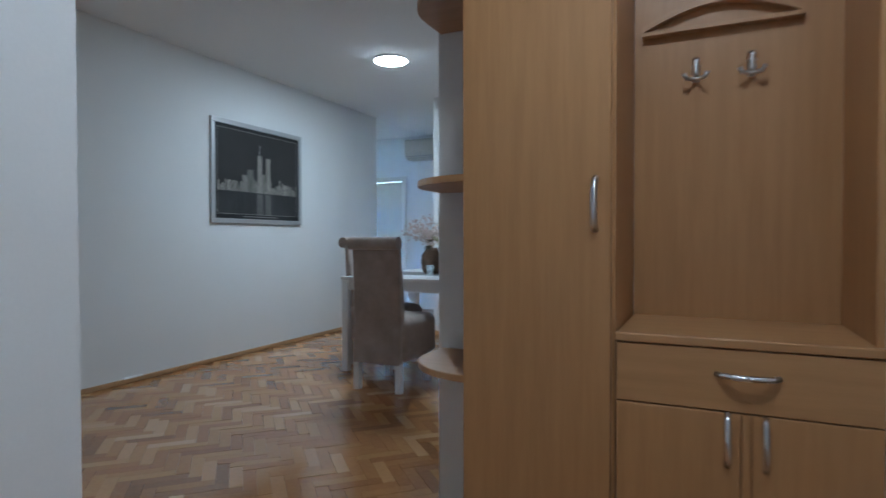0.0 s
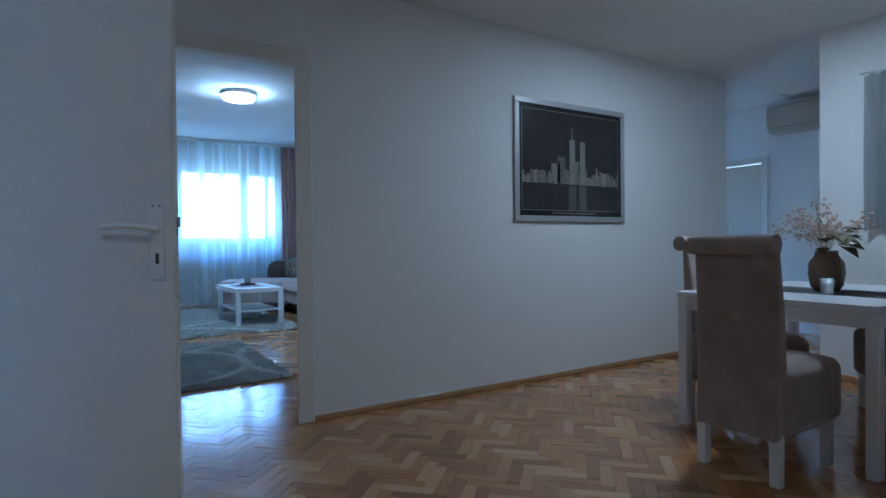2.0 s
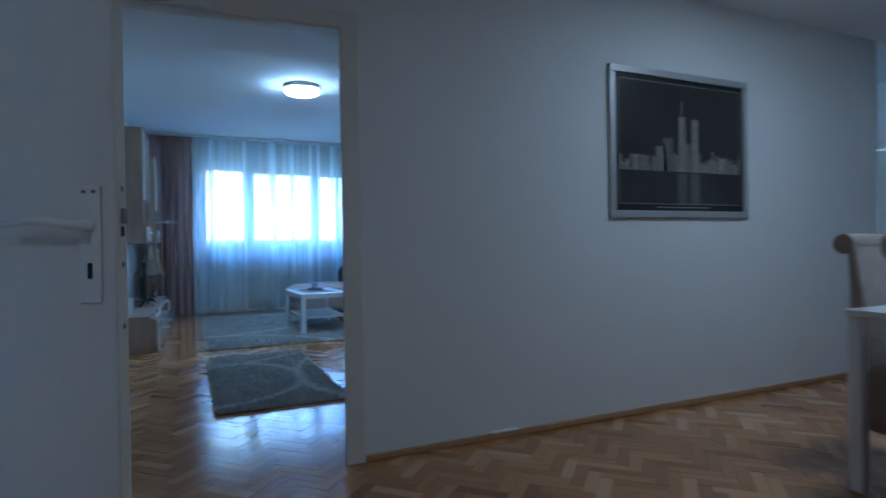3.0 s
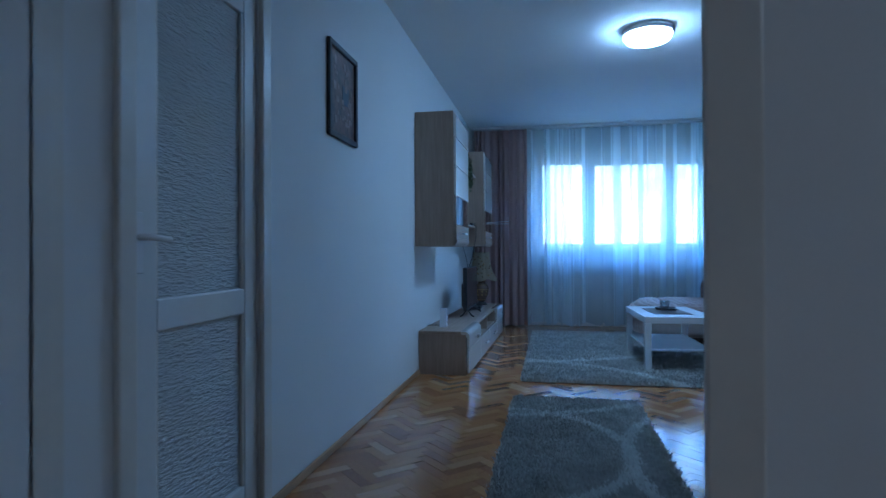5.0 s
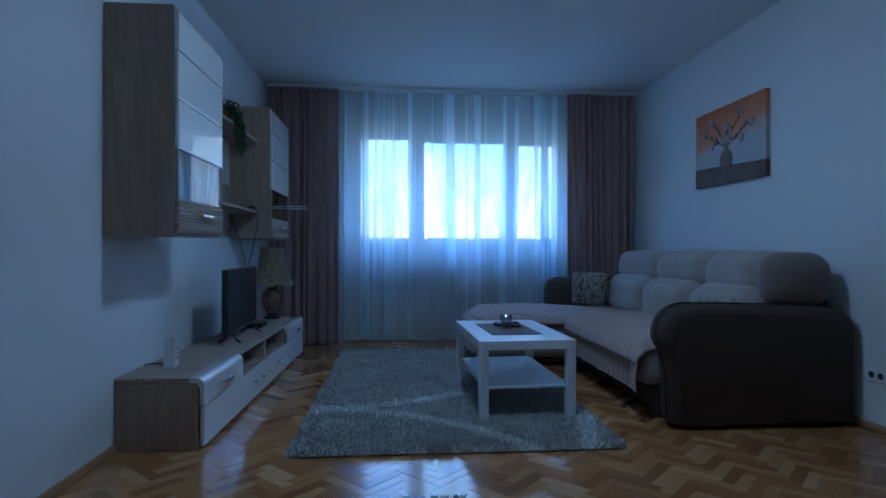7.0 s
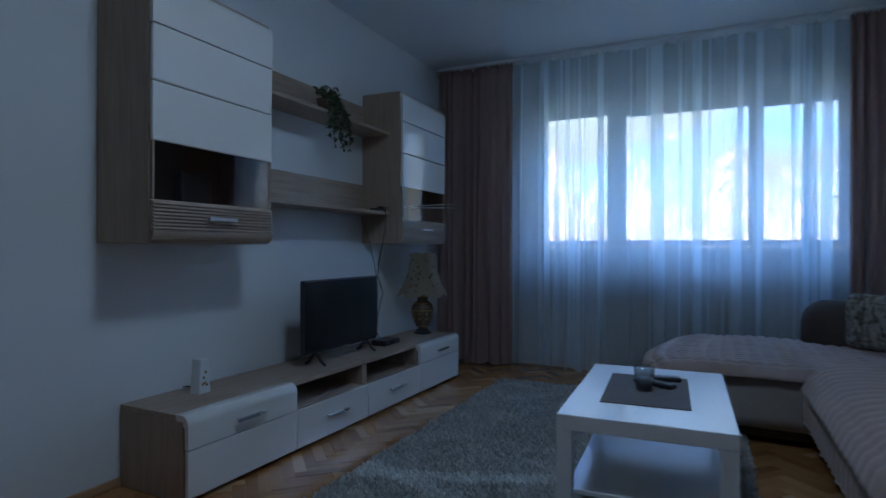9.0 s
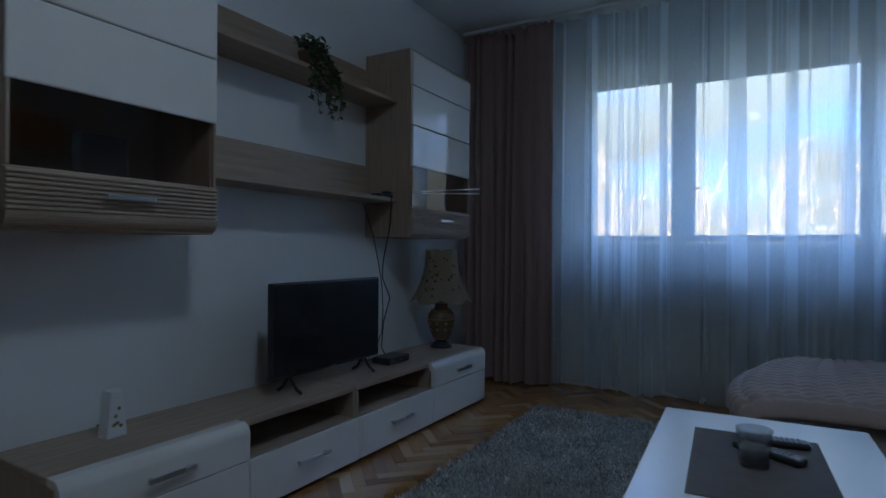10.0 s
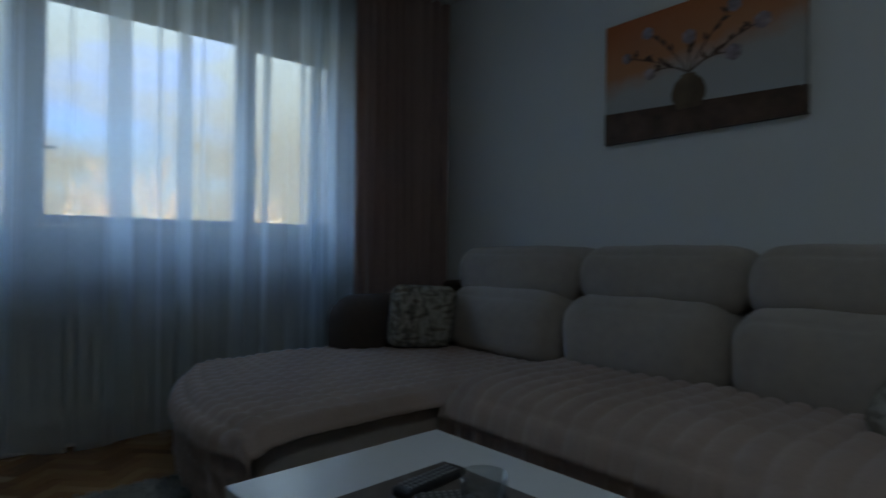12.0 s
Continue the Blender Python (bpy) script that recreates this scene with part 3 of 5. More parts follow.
sheer = solo("sheer_curtain", curtain(1.16, 3.82, -9.28, 2.68, 0.045, 19, 0.032, 0.062, 5, 0.022, per=20, spread=(0.06, 0.12, 0.25, 1.0, 1.25)), M_SHEER, "white translucent voile curtain hanging to the floor", "curtain", (-9.28, 2.5, 2.68), True)
for y0, y1, waves, seed, word in ((0.56, 1.275, 9, 8, "beside the wall cabinet"), (3.715, 4.46, 10, 11, "behind the sofa")):
    dr = thing("drape", "mauve brown drape gathered " + word, "curtain", (-9.25, (y0 + y1) / 2, 0.02), group="window drapes")
    part("cloth", curtain(y0, y1, -9.245, 2.675, 0.02, waves, 0.05, 0.012, seed, 0.006), M_DRAPE, dr, smooth=True)
    part("heading_tape", curtain(y0, y1, -9.243, 2.690, 2.62, waves, 0.05, 0.012, seed, 0.0, rows=2), M_DRAPE, dr, "gathered heading tape", True)
rail = thing("curtain_rail", "white double curtain rail on the ceiling", "curtain rail", (-9.27, 2.5, CL))
part("track", box(-9.33, -9.21, 0.53, 4.49, 2.695, CL, 0.006, 2), M_PVC, rail)
for i in range(46):
    y = 0.62 + i * 0.083
    part("glider", box(-9.285, -9.265, y - 0.006, y + 0.006, 2.672, 2.696, 0.002), M_PVC, rail)

# ceiling lamp
def ceiling_lamp(x, y, z, r, led, label, name="ceiling_light", drop=0.07):
    t = thing(name, label, "ceiling lamp", (x, y, z))
    lip = 0.02 if drop < 0.03 else 0.045
    part("body", lathe([(r * 0.96, -lip), (r, -lip + 0.002), (r, 0.0)], 40, (x, y, z)), M_PVC, t, smooth=True)
    if drop < 0.03:
        part("diffuser", lathe([(r * 0.2, -drop), (r * 0.92, -drop + 0.0005), (r * 0.95, -0.0205)], 40, (x, y, z)), led, t, "lit frosted diffuser", True)
        return t
    part("diffuser", lathe([(r * 0.2, -drop), (r * 0.6, -drop * 0.93), (r * 0.88, -drop * 0.78), (r * 0.97, -0.055), (r * 0.94, -0.046)], 40, (x, y, z)), led, t, "lit frosted diffuser", True)
    return t


ceiling_lamp(-6.055, 2.335, CL, 0.185, M_LIV_LED, "lit round white ceiling lamp in the living room", drop=0.105)

# framed picture on the side wall
lp = thing("framed_picture", "small dark ornate print in a black frame", "picture", (-4.42, LY, 1.85))
x0, x1, z0, z1 = -4.58, -4.169, 1.612, 2.105
for a, b, c, d in ((x0, x1, z0, z0 + 0.03), (x0, x1, z1 - 0.03, z1), (x0, x0 + 0.03, z0 + 0.03, z1 - 0.03), (x1 - 0.03, x1, z0 + 0.03, z1 - 0.03)):
    part("frame_bar", box(a, b, LY, LY + 0.022, c, d, 0.005, 2), M_BLACK, lp)
M_ICON = surface("brown_print", (0.15, 0.075, 0.055), 0.35, var=0.8, fine=26, coarse=14, bumps=0)
M_ICON_L = surface("ochre_print", (0.3, 0.2, 0.15), 0.35, var=0.6, fine=30, coarse=20, bumps=0)
M_ICON_B = surface("blue_print", (0.06, 0.075, 0.11), 0.35, var=0.5, fine=30, bumps=0)
part("print", box(x0 + 0.03, x1 - 0.03, LY, LY + 0.008, z0 + 0.03, z1 - 0.03, 0), M_ICON, lp)
rnd = random.Random(4)
patches = bmesh.new()
for i in range(34):
    a, c = rnd.uniform(x0 + 0.06, x1 - 0.09), rnd.uniform(z0 + 0.05, z1 - 0.09)
    box(a, a + rnd.uniform(0.01, 0.045), LY + 0.008, LY + 0.0095, c, c + rnd.uniform(0.01, 0.05), 0.0005, bm=patches)
part("ornament", patches, M_ICON_L, lp, kind="stuff")
part("blue_field", box(x0 + 0.12, x1 - 0.2, LY + 0.008, LY + 0.009, z0 + 0.2, z0 + 0.3, 0), M_ICON_B, lp)


def bar_handle(x0, x1, y, z, parent):
    part("handle", box(x0, x1, y + 0.018, y + 0.03, z - 0.008, z + 0.008, 0.003, 2), M_METAL, parent, "brushed metal bar handle")
    for x in (x0 + 0.018, x1 - 0.018):
        part("handle_post", box(x - 0.005, x + 0.005, y, y + 0.018, z - 0.005, z + 0.005, 0.001), M_METAL, parent)


def drawer_front(x0, x1, z0, z1, y, name, parent, curved=False, mat=M_LACQ):
    """A front panel; curved: its upper edge rolls back over the top."""
    if curved:
        pts = [(y - 0.02, z0), (y, z0)]
        r = 0.04
        pts += [(y - r + r * math.cos(a), z1 - r + r * math.sin(a)) for a in [i * math.pi / 16 for i in range(0, 9)]]
        pts += [(y - 0.075, z1), (y - 0.075, z1 - 0.018), (y - 0.02, z1 - 0.05)]
        bm = prism(pts, min(x0, x1) + 0.002, max(x0, x1) - 0.002, 0)
    else:
        bm = box(x0 + 0.002 * (1 if x0 < x1 else -1), x1 - 0.002 * (1 if x0 < x1 else -1), y - 0.02, y, z0, z1, 0.004, 2)
    return part(name, bm, mat, parent, "white glossy drawer front")


# low television stand of two units
def tv_unit(xa, xb, xm, first):
    """xa near end, xb far end, xm the divide; the drawer pair lies on the outer side."""
    t = thing("tv_stand", "low oak television unit with glossy white drawers", "tv stand", ((xa + xb) / 2, 0.7, 0), group="television units")
    part("top", box(xa, xb, LY + 0.004, 0.862, 0.335, 0.36, 0.003), M_OAK_X, t)
    part("side_panel", box(xa, xa - 0.02, LY + 0.004, 0.905, 0.0, 0.335, 0.003), M_OAK_Z, t)
    part("side_panel", box(xb + 0.02, xb, LY + 0.004, 0.905, 0.0, 0.335, 0.003), M_OAK_Z, t)
    part("back_panel", box(xa - 0.02, xb + 0.02, LY + 0.004, LY + 0.012, 0.03, 0.335, 0), M_OAK_SHADED, t)
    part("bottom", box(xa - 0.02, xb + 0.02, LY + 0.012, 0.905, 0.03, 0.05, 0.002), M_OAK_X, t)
    part("plinth", box(xa - 0.03, xb + 0.03, 0.82, 0.84, 0.0, 0.03, 0.001), M_OAK_SHADED, t)
    part("divider", box(xm - 0.009, xm + 0.009, LY + 0.012, 0.905, 0.05, 0.335, 0.002), M_OAK_Z, t)
    n0, n1 = (xm, xb) if first else (xa, xm)
    part("shelf", box(n0, n1, LY + 0.012, 0.90, 0.2, 0.216, 0.002), M_OAK_X, t)
    part("front_lip", box(n0, n1, 0.862, 0.9, 0.335, 0.36, 0.004), M_OAK_X, t)
    d0, d1 = (xa, xm) if first else (xm, xb)
    for f in (drawer_front(d0, d1, 0.222, 0.36, 0.935, "drawer", t, True),):
        c = (d0 + d1) / 2
        bar_handle(c - 0.085, c + 0.085, 0.935, 0.282, f)
    low = drawer_front(d0, d1, 0.02, 0.217, 0.935, "drawer", t)
    low2 = drawer_front(n0, n1, 0.02, 0.217, 0.935, "drawer", t)
    c = (n0 + n1) / 2
    bar_handle(c - 0.095, c + 0.095, 0.935, 0.132, low2)
    return t


for unit in (tv_unit(-6.115, -7.415, -6.772, True), tv_unit(-7.419, -8.72, -8.07, False)):
    pivot = Vector((-6.115, 0.504, 0))
    turn = Matrix.Rotation(radians(-1.15), 3, 'Z')
    unit.location = pivot + turn @ (unit.location - pivot)
    unit.rotation_euler = (0, 0, radians(-1.15))


# wall cabinets
def wall_cabinet(xa, xb, label):
    t = thing("wall_cabinet", label, "wall cabinet", ((xa + xb) / 2, 0.68, 1.08), group="wall cabinets")
    z0, z1, yf = 1.085, 2.185, 0.845
    part("side_panel", box(xa, xa - 0.02, LY + 0.002, yf - 0.02, z0, z1, 0.003), M_OAK_Z, t)
    part("side_panel", box(xb + 0.02, xb, LY + 0.002, yf - 0.02, z0, z1, 0.003), M_OAK_Z, t)
    part("top_panel", box(xa - 0.02, xb + 0.02, LY + 0.002, yf - 0.02, z1 - 0.02, z1, 0.002), M_OAK_X, t)
    part("bottom_panel", box(xa - 0.02, xb + 0.02, LY + 0.002, yf - 0.02, z0, z0 + 0.02, 0.002), M_OAK_X, t)
    part("back_panel", box(xa - 0.02, xb + 0.02, LY + 0.002, LY + 0.01, z0 + 0.02, z1 - 0.02, 0), M_OAK_SHADED, t)
    part("shelf", box(xa - 0.02, xb + 0.02, LY + 0.01, yf - 0.03, 1.245, 1.263, 0.002), M_OAK_X, t)
    part("shelf", box(xa - 0.02, xb + 0.02, LY + 0.01, yf - 0.03, 1.62, 1.638, 0.002), M_OAK_X, t)
    door = part("door", box(xa - 0.002, xb + 0.002, yf - 0.018, yf + 0.002, 1.497, 1.735, 0.006, 2), M_LACQ, t, "glossy white panelled door")
    for a, b in ((1.739, 1.966),):
        part("door_panel", box(xa - 0.002, xb + 0.002, yf - 0.018, yf + 0.002, a, b, 0.006, 2), M_LACQ, door)
    r = 0.05
    pts = [(yf - 0.018, 1.97), (yf + 0.002, 1.97)] + [(yf + 0.002 - r + r * math.cos(i * math.pi / 16), z1 - r + r * math.sin(i * math.pi / 16)) for i in range(9)] + [(yf - 0.07, z1), (yf - 0.07, z1 - 0.015), (yf - 0.018, z1 - 0.05)]
    part("door_panel", prism(pts, min(xa, xb) + 0.002, max(xa, xb) - 0.002, 0), M_LACQ, door)
    part("glass_pane", box(xa - 0.012, xb + 0.012, yf - 0.014, yf - 0.008, 1.262, 1.497, 0), M_SMOKED, t, "dark glossy glass strip").visible_shadow = False
    for a in (xa - 0.004, xb + 0.014):
        part("pane_frame", box(a, a - 0.01, yf - 0.018, yf - 0.002, 1.262, 1.497, 0.001), M_OAK_Z, t)
    drawer = part("drawer", box(xa - 0.002, xb + 0.002, yf - 0.02, yf - 0.004, 1.10, 1.258, 0.002), M_OAK_X, t, "ribbed oak drawer front")
    for i in range(8):
        z = 1.252 - i * 0.0145
        part("rib", box(xa - 0.002, xb + 0.002, yf - 0.006, yf + 0.006, z - 0.011, z, 0.004, 2), M_OAK_X, drawer)
    pts = [(yf - 0.02, 1.136), (yf + 0.008, 1.136)] + [(yf - 0.042 + 0.05 * math.cos(a), 1.135 + 0.05 * math.sin(a)) for a in [-i * math.pi / 16 for i in range(9)]] + [(yf - 0.06, 1.085), (yf - 0.06, 1.1)]
    part("rounded_base", prism(pts, min(xa, xb) + 0.002, max(xa, xb) - 0.002, 0), M_OAK_X, drawer)
    c = (xa + xb) / 2
    bar_handle(c - 0.08, c + 0.08, yf + 0.004, 1.192, drawer)
    return t


wall_cabinet(-6.008, -6.688, "oak wall cabinet with glossy white door and dark glass").location.z -= 0.018
wall_cabinet(-8.02, -8.735, "oak wall cabinet with reflecting white door near the drape")

for z, yb in ((1.895, 2.095), (1.315, 1.515)):
    s = thing("wall_shelf", "oak wall shelf with back board between the cabinets", "shelf", (-7.36, 0.6, z), group="wall shelves")
    part("board", box(-6.692, -8.028, LY + 0.002, 0.735, z - 0.022, z, 0.003), M_OAK_X, s)
    part("back_board", box(-6.692, -8.028, LY + 0.002, LY + 0.02, z, yb, 0.003), M_OAK_X, s)

# things inside the first cabinet
solo("dark_box", box(-6.3, -6.46, 0.6, 0.66, 1.245, 1.402, 0.004), M_BLACK, "dark box standing behind the cabinet glass", "box", (-6.38, 0.63, 1.245))

# television
tv = thing("television", "black flat television on two splayed feet", "television", (-7.42, 0.75, 0.36))
tvm = part("housing", box(-7.035, -7.805, 0.735, 0.772, 0.432, 0.862, 0.008, 2), M_BLACK, tv)
part("screen", box(-7.043, -7.797, 0.772, 0.7745, 0.448, 0.854, 0.0005), M_SCREEN, tv, "dark switched-off screen")
part("badge", box(-7.40, -7.45, 0.772, 0.776, 0.436, 0.444, 0.001), M_STEEL_D, tv)
part("rear_box", box(-7.15, -7.69, 0.70, 0.735, 0.46, 0.7, 0.012, 2), M_BLACK, tv)
for x in (-7.15, -7.69):
    part("foot", tube([(x, 0.83, 0.367), (x, 0.80, 0.385), (x, 0.757, 0.44), (x, 0.715, 0.385), (x, 0.685, 0.367)], 0.0085, 8), M_BLACK, tv, smooth=True)

# white tapered box
rt = thing("white_box", "small white tapered box with brown motifs", "box", (-6.41, 0.66, 0.36))
pts = [(-6.445, 0.36), (-6.375, 0.36), (-6.388, 0.52), (-6.432, 0.52)]
part("body", prism(pts, 0.63, 0.69, 1, bev=0.004), M_PVC, rt)
for dx, dz in ((0, 0.05), (0.006, 0.075), (-0.012, 0.04), (0.012, 0.045), (-0.006, 0.1)):
    part("motif", disc((-6.41 + dx, 0.69, 0.36 + dz), (0, 1, 0), 0.007, 0.001, 8), M_GOLD, rt)
part("cord", tube([(-6.44, 0.66, 0.364), (-6.48, 0.62, 0.364), (-6.47, 0.53, 0.364), (-6.44, 0.507, 0.364)], 0.003, 6), M_BLACK, rt, smooth=True)

# set-top box with cables
st = thing("set_top_box", "small black set-top box on the television unit", "set-top box", (-7.97, 0.74, 0.36))
part("body", box(-7.87, -8.07, 0.68, 0.80, 0.364, 0.4, 0.004, 2), M_BLACK, st)
part("display", box(-7.93, -7.99, 0.80, 0.8015, 0.375, 0.39, 0.0005), M_SCREEN, st)
for x in (-7.89, -8.05):
    part("foot", box(x - 0.01, x + 0.01, 0.69, 0.79, 0.36, 0.364, 0.001), M_GREYBTN, st)
part("cable", tube([(-7.92, 0.68, 0.38), (-7.90, 0.60, 0.366), (-7.82, 0.62, 0.366), (-7.76, 0.67, 0.4), (-7.72, 0.71, 0.47)], 0.004, 6), M_BLACK, st, smooth=True)
an = thing("indoor_antenna", "black indoor antenna with two thin rods", "antenna", (-7.97, 0.68, 1.315))
part("base", box(-7.88, -8.01, 0.655, 0.72, 1.315, 1.335, 0.005, 2), M_BLACK, an)
part("hub", box(-7.96, -8.005, 0.67, 0.705, 1.335, 1.353, 0.004, 2), M_BLACK, an)
for dy, dz in ((0.0, 0.0), (0.012, 0.03)):
    part("rod", tube([(-7.99, 0.69 + dy, 1.345), (-8.2, 0.875 + dy, 1.352 + dz * 0.5), (-8.42, 1.08 + dy, 1.36 + dz)], 0.0034, 6), M_METAL, an, smooth=True)
part("cable", tube([(-7.95, 0.72, 1.325), (-7.953, 0.745, 1.31), (-7.952, 0.742, 1.171), (-7.94, 0.70, 0.95), (-7.985, 0.66, 0.85), (-8.093, 0.64, 0.72), (-8.04, 0.63, 0.57), (-8.01, 0.64, 0.43), (-8.0, 0.678, 0.385)], 0.0038, 6), M_BLACK, an, "thin dark hanging cable", True)
part("cable", tube([(-7.985, 0.515, 1.29), (-8.0, 0.58, 1.1), (-7.99, 0.63, 0.93), (-8.01, 0.64, 0.8), (-8.05, 0.62, 0.66), (-8.07, 0.6, 0.52), (-7.98, 0.62, 0.42), (-7.93, 0.678, 0.385)], 0.003, 6), M_BLACK, an, smooth=True)

# table lamp
LX, LYY = -8.56, 0.73
tl = thing("table_lamp", "unlit table lamp with flared floral cloth shade", "table lamp", (LX, LYY, 0.36))
part("foot", lathe([(0.07, 0), (0.07, 0.014), (0.055, 0.02), (0.05, 0.034), (0.034, 0.042)], 28, (LX, LYY, 0.36)), M_BLACK, tl, smooth=True)
part("body", lathe([(0.034, 0.042), (0.052, 0.062), (0.07, 0.1), (0.085, 0.15), (0.09, 0.19), (0.086, 0.22), (0.07, 0.245), (0.047, 0.262), (0.041, 0.28), (0.052, 0.296), (0.053, 0.304), (0.02, 0.308)], 32, (LX, LYY, 0.36)), M_VASE, tl, "brown painted ceramic body", True)
for r, z in ((0.0905, 0.19), (0.0705, 0.246), (0.053, 0.062), (0.0535, 0.3)):
    part("gilt_band", lathe([(r, z - 0.005), (r + 0.0015, z), (r, z + 0.005)], 32, (LX, LYY, 0.36), close=False), M_GOLD, tl, smooth=True)
for i in range(18):
    a, z = i * 0.349 * 2 + 0.2, 0.36 + (0.125 if i % 2 else 0.165)
    rr = 0.0775 if i % 2 else 0.0875
    part("painted_motif", disc((LX + rr * math.cos(a), LYY + rr * math.sin(a), z), (math.cos(a), math.sin(a), -0.2), 0.013, 0.0015, 7), M_GOLD, tl)
part("stem", tube([(LX, LYY, 0.615), (LX, LYY, 0.9)], 0.006), M_GOLD, tl, smooth=True)
shade = bmesh.new()
rows = []
for j in range(13):
    f = j / 12
    ring = []
    for i in range(64):
        a = 2 * math.pi * i / 64
        k = 6 * a
        r = 0.104 + 0.012 * f + 0.095 * f ** 2.4
        r *= 1 - 0.11 * (1 - abs(math.cos(k / 2))) * (0.7 + 0.5 * f)
        z = 1.005 - 0.335 * f - (0.03 * (abs(math.cos(k / 2)) - 0.6) if j == 12 else 0) + (0.012 * abs(math.cos(k / 2)) if j == 0 else 0)
        ring.append(shade.verts.new((LX + r * math.cos(a), LYY + r * math.sin(a), z)))
    rows.append(ring)
for a, b in zip(rows, rows[1:]):
    for i in range(64):
        shade.faces.new((a[i], a[(i + 1) % 64], b[(i + 1) % 64], b[i]))
sd = part("shade", shade, M_SHADE, tl, "cream cloth shade with small flowers", True)
rnd = random.Random(9)
for i in range(80):
    a, f = rnd.uniform(0, 6.283), rnd.uniform(0.1, 0.92)
    r = (0.104 + 0.012 * f + 0.095 * f ** 2.4) * (1 - 0.11 * (1 - abs(math.cos(3 * a))) * (0.7 + 0.5 * f)) + 0.002
    p = Vector((LX + r * math.cos(a), LYY + r * math.sin(a), 1.005 - 0.335 * f))
    bmf = bmesh.new()
    bmesh.ops.create_circle(bmf, cap_ends=True, radius=rnd.uniform(0.006, 0.011), segments=7, matrix=Matrix.Translation(p) @ Vector((math.cos(a), math.sin(a), 0.35)).to_track_quat('Z', 'Y').to_matrix().to_4x4())
    part("flower", bmf, rnd.choice([M_GOLD, M_LEAF_D, M_VASE]), sd)


def leaf_mesh(bm, p, d, size, up):
    """A small bent leaf from p along d."""
    d = d.normalized()
    s = d.cross(up).normalized() if d.cross(up).length > 1e-4 else Vector((1, 0, 0))
    n = s.cross(d)
    v = [bm.verts.new(q) for q in (p, p + d * size * 0.45 + s * size * 0.38 + n * size * 0.08, p + d * size - n * size * 0.15, p + d * size * 0.45 - s * size * 0.38 + n * size * 0.08, p + d * size * 0.5 - n * size * 0.05)]
    bm.faces.new((v[0], v[1], v[4]))
    bm.faces.new((v[1], v[2], v[4]))
    bm.faces.new((v[2], v[3], v[4]))
    bm.faces.new((v[3], v[0], v[4]))


# trailing plant on the upper shelf
pl = thing("potted_plant", "trailing green plant in a small brown pot", "plant", (-7.36, 0.66, 1.895))
part("pot", lathe([(0.035, 0), (0.05, 0.075), (0.053, 0.085), (0.047, 0.085), (0.04, 0.06)], 20, (-7.36, 0.66, 1.895)), M_VASE, pl, smooth=True)
rnd = random.Random(21)
fol, stems = bmesh.new(), bmesh.new()
for i in range(40):
    a = rnd.uniform(0, 6.283)
    drop = rnd.choice([0, 0, 0, 1, 1, 1, 1])
    p = Vector((-7.36, 0.66, 1.975))
    d = Vector((math.cos(a) * 1.0 - (0.1 if drop else 0), math.sin(a) * 0.5 + (0.9 if drop else 0.1), 0.8)).normalized()
    pts = [p.copy()]
    for k in range(rnd.randint(9, 16) if drop else 4):
        p = p + d * 0.026
        if drop:
            d = (d + Vector((rnd.uniform(-0.3, 0.22), rnd.uniform(-0.1, 0.1) if p.y < 0.76 else -0.25, -0.5))).normalized()
        else:
            d = (d + Vector((rnd.uniform(-0.3, 0.3), rnd.uniform(-0.25, 0.3), rnd.uniform(-0.2, 0.1)))).normalized()
        p.y = max(p.y, 0.54)
        if p.z < 1.91:
            p.y = max(p.y, 0.75)
        pts.append(p.copy())
        for q in range(2):
            v = Vector((rnd.uniform(-1, 1), rnd.uniform(-0.5, 1), rnd.uniform(-0.8, 0.5)))
            leaf_mesh(fol, p, v, rnd.uniform(0.022, 0.04), Vector((0, 0, 1)))
    tube(pts, 0.0016, 4, stems)
part("stems", stems, M_GREEN, pl)
part("leaves", fol, M_GREEN, pl, kind="stuff")

# coffee table
ct = thing("coffee_table", "white square-legged coffee table with a lower shelf", "coffee table", (-6.932, 2.63, 0), local=True)
ct.rotation_euler = (0, 0, radians(2.2))
hx, hy, TH = 0.475, 0.289, 0.47
part("tabletop", box(-hx, hx, -hy, hy, TH - 0.055, TH, 0.004, 2), M_TABLE, ct)
for sx in (-1, 1):
    for sy in (-1, 1):
        part("leg", box(sx * hx - sx * 0.001, sx * (hx - 0.055), sy * hy - sy * 0.001, sy * (hy - 0.055), 0.022, TH - 0.055, 0.003), M_TABLE, ct)
part("shelf", box(-hx + 0.03, hx - 0.03, -hy + 0.03, hy - 0.03, 0.185, 0.203, 0.003), M_TABLE, ct)
pm = solo("placemat", box(-0.265, 0.265, -0.16, 0.16, 0, 0.003, 0.001), M_MAT, "brown woven placemat on the coffee table", "placemat")
pm.location, pm.rotation_euler = (-6.94, 2.615, TH), (0, 0, radians(3.5))
gl = thing("glass_candle", "short drinking glass with a dark candle", "glass", (-6.925, 2.605, TH + 0.003), local=True)
part("cup", lathe([(0.034, 0.0), (0.043, 0.095), (0.0405, 0.095), (0.0315, 0.014)], 28), M_CUP, gl, smooth=True).visible_shadow = False
part("candle", lathe([(0.03, 0.0145), (0.034, 0.05)], 24), surface("dark_wax", (0.14, 0.14, 0.15), 0.5, bumps=0), gl, smooth=True)


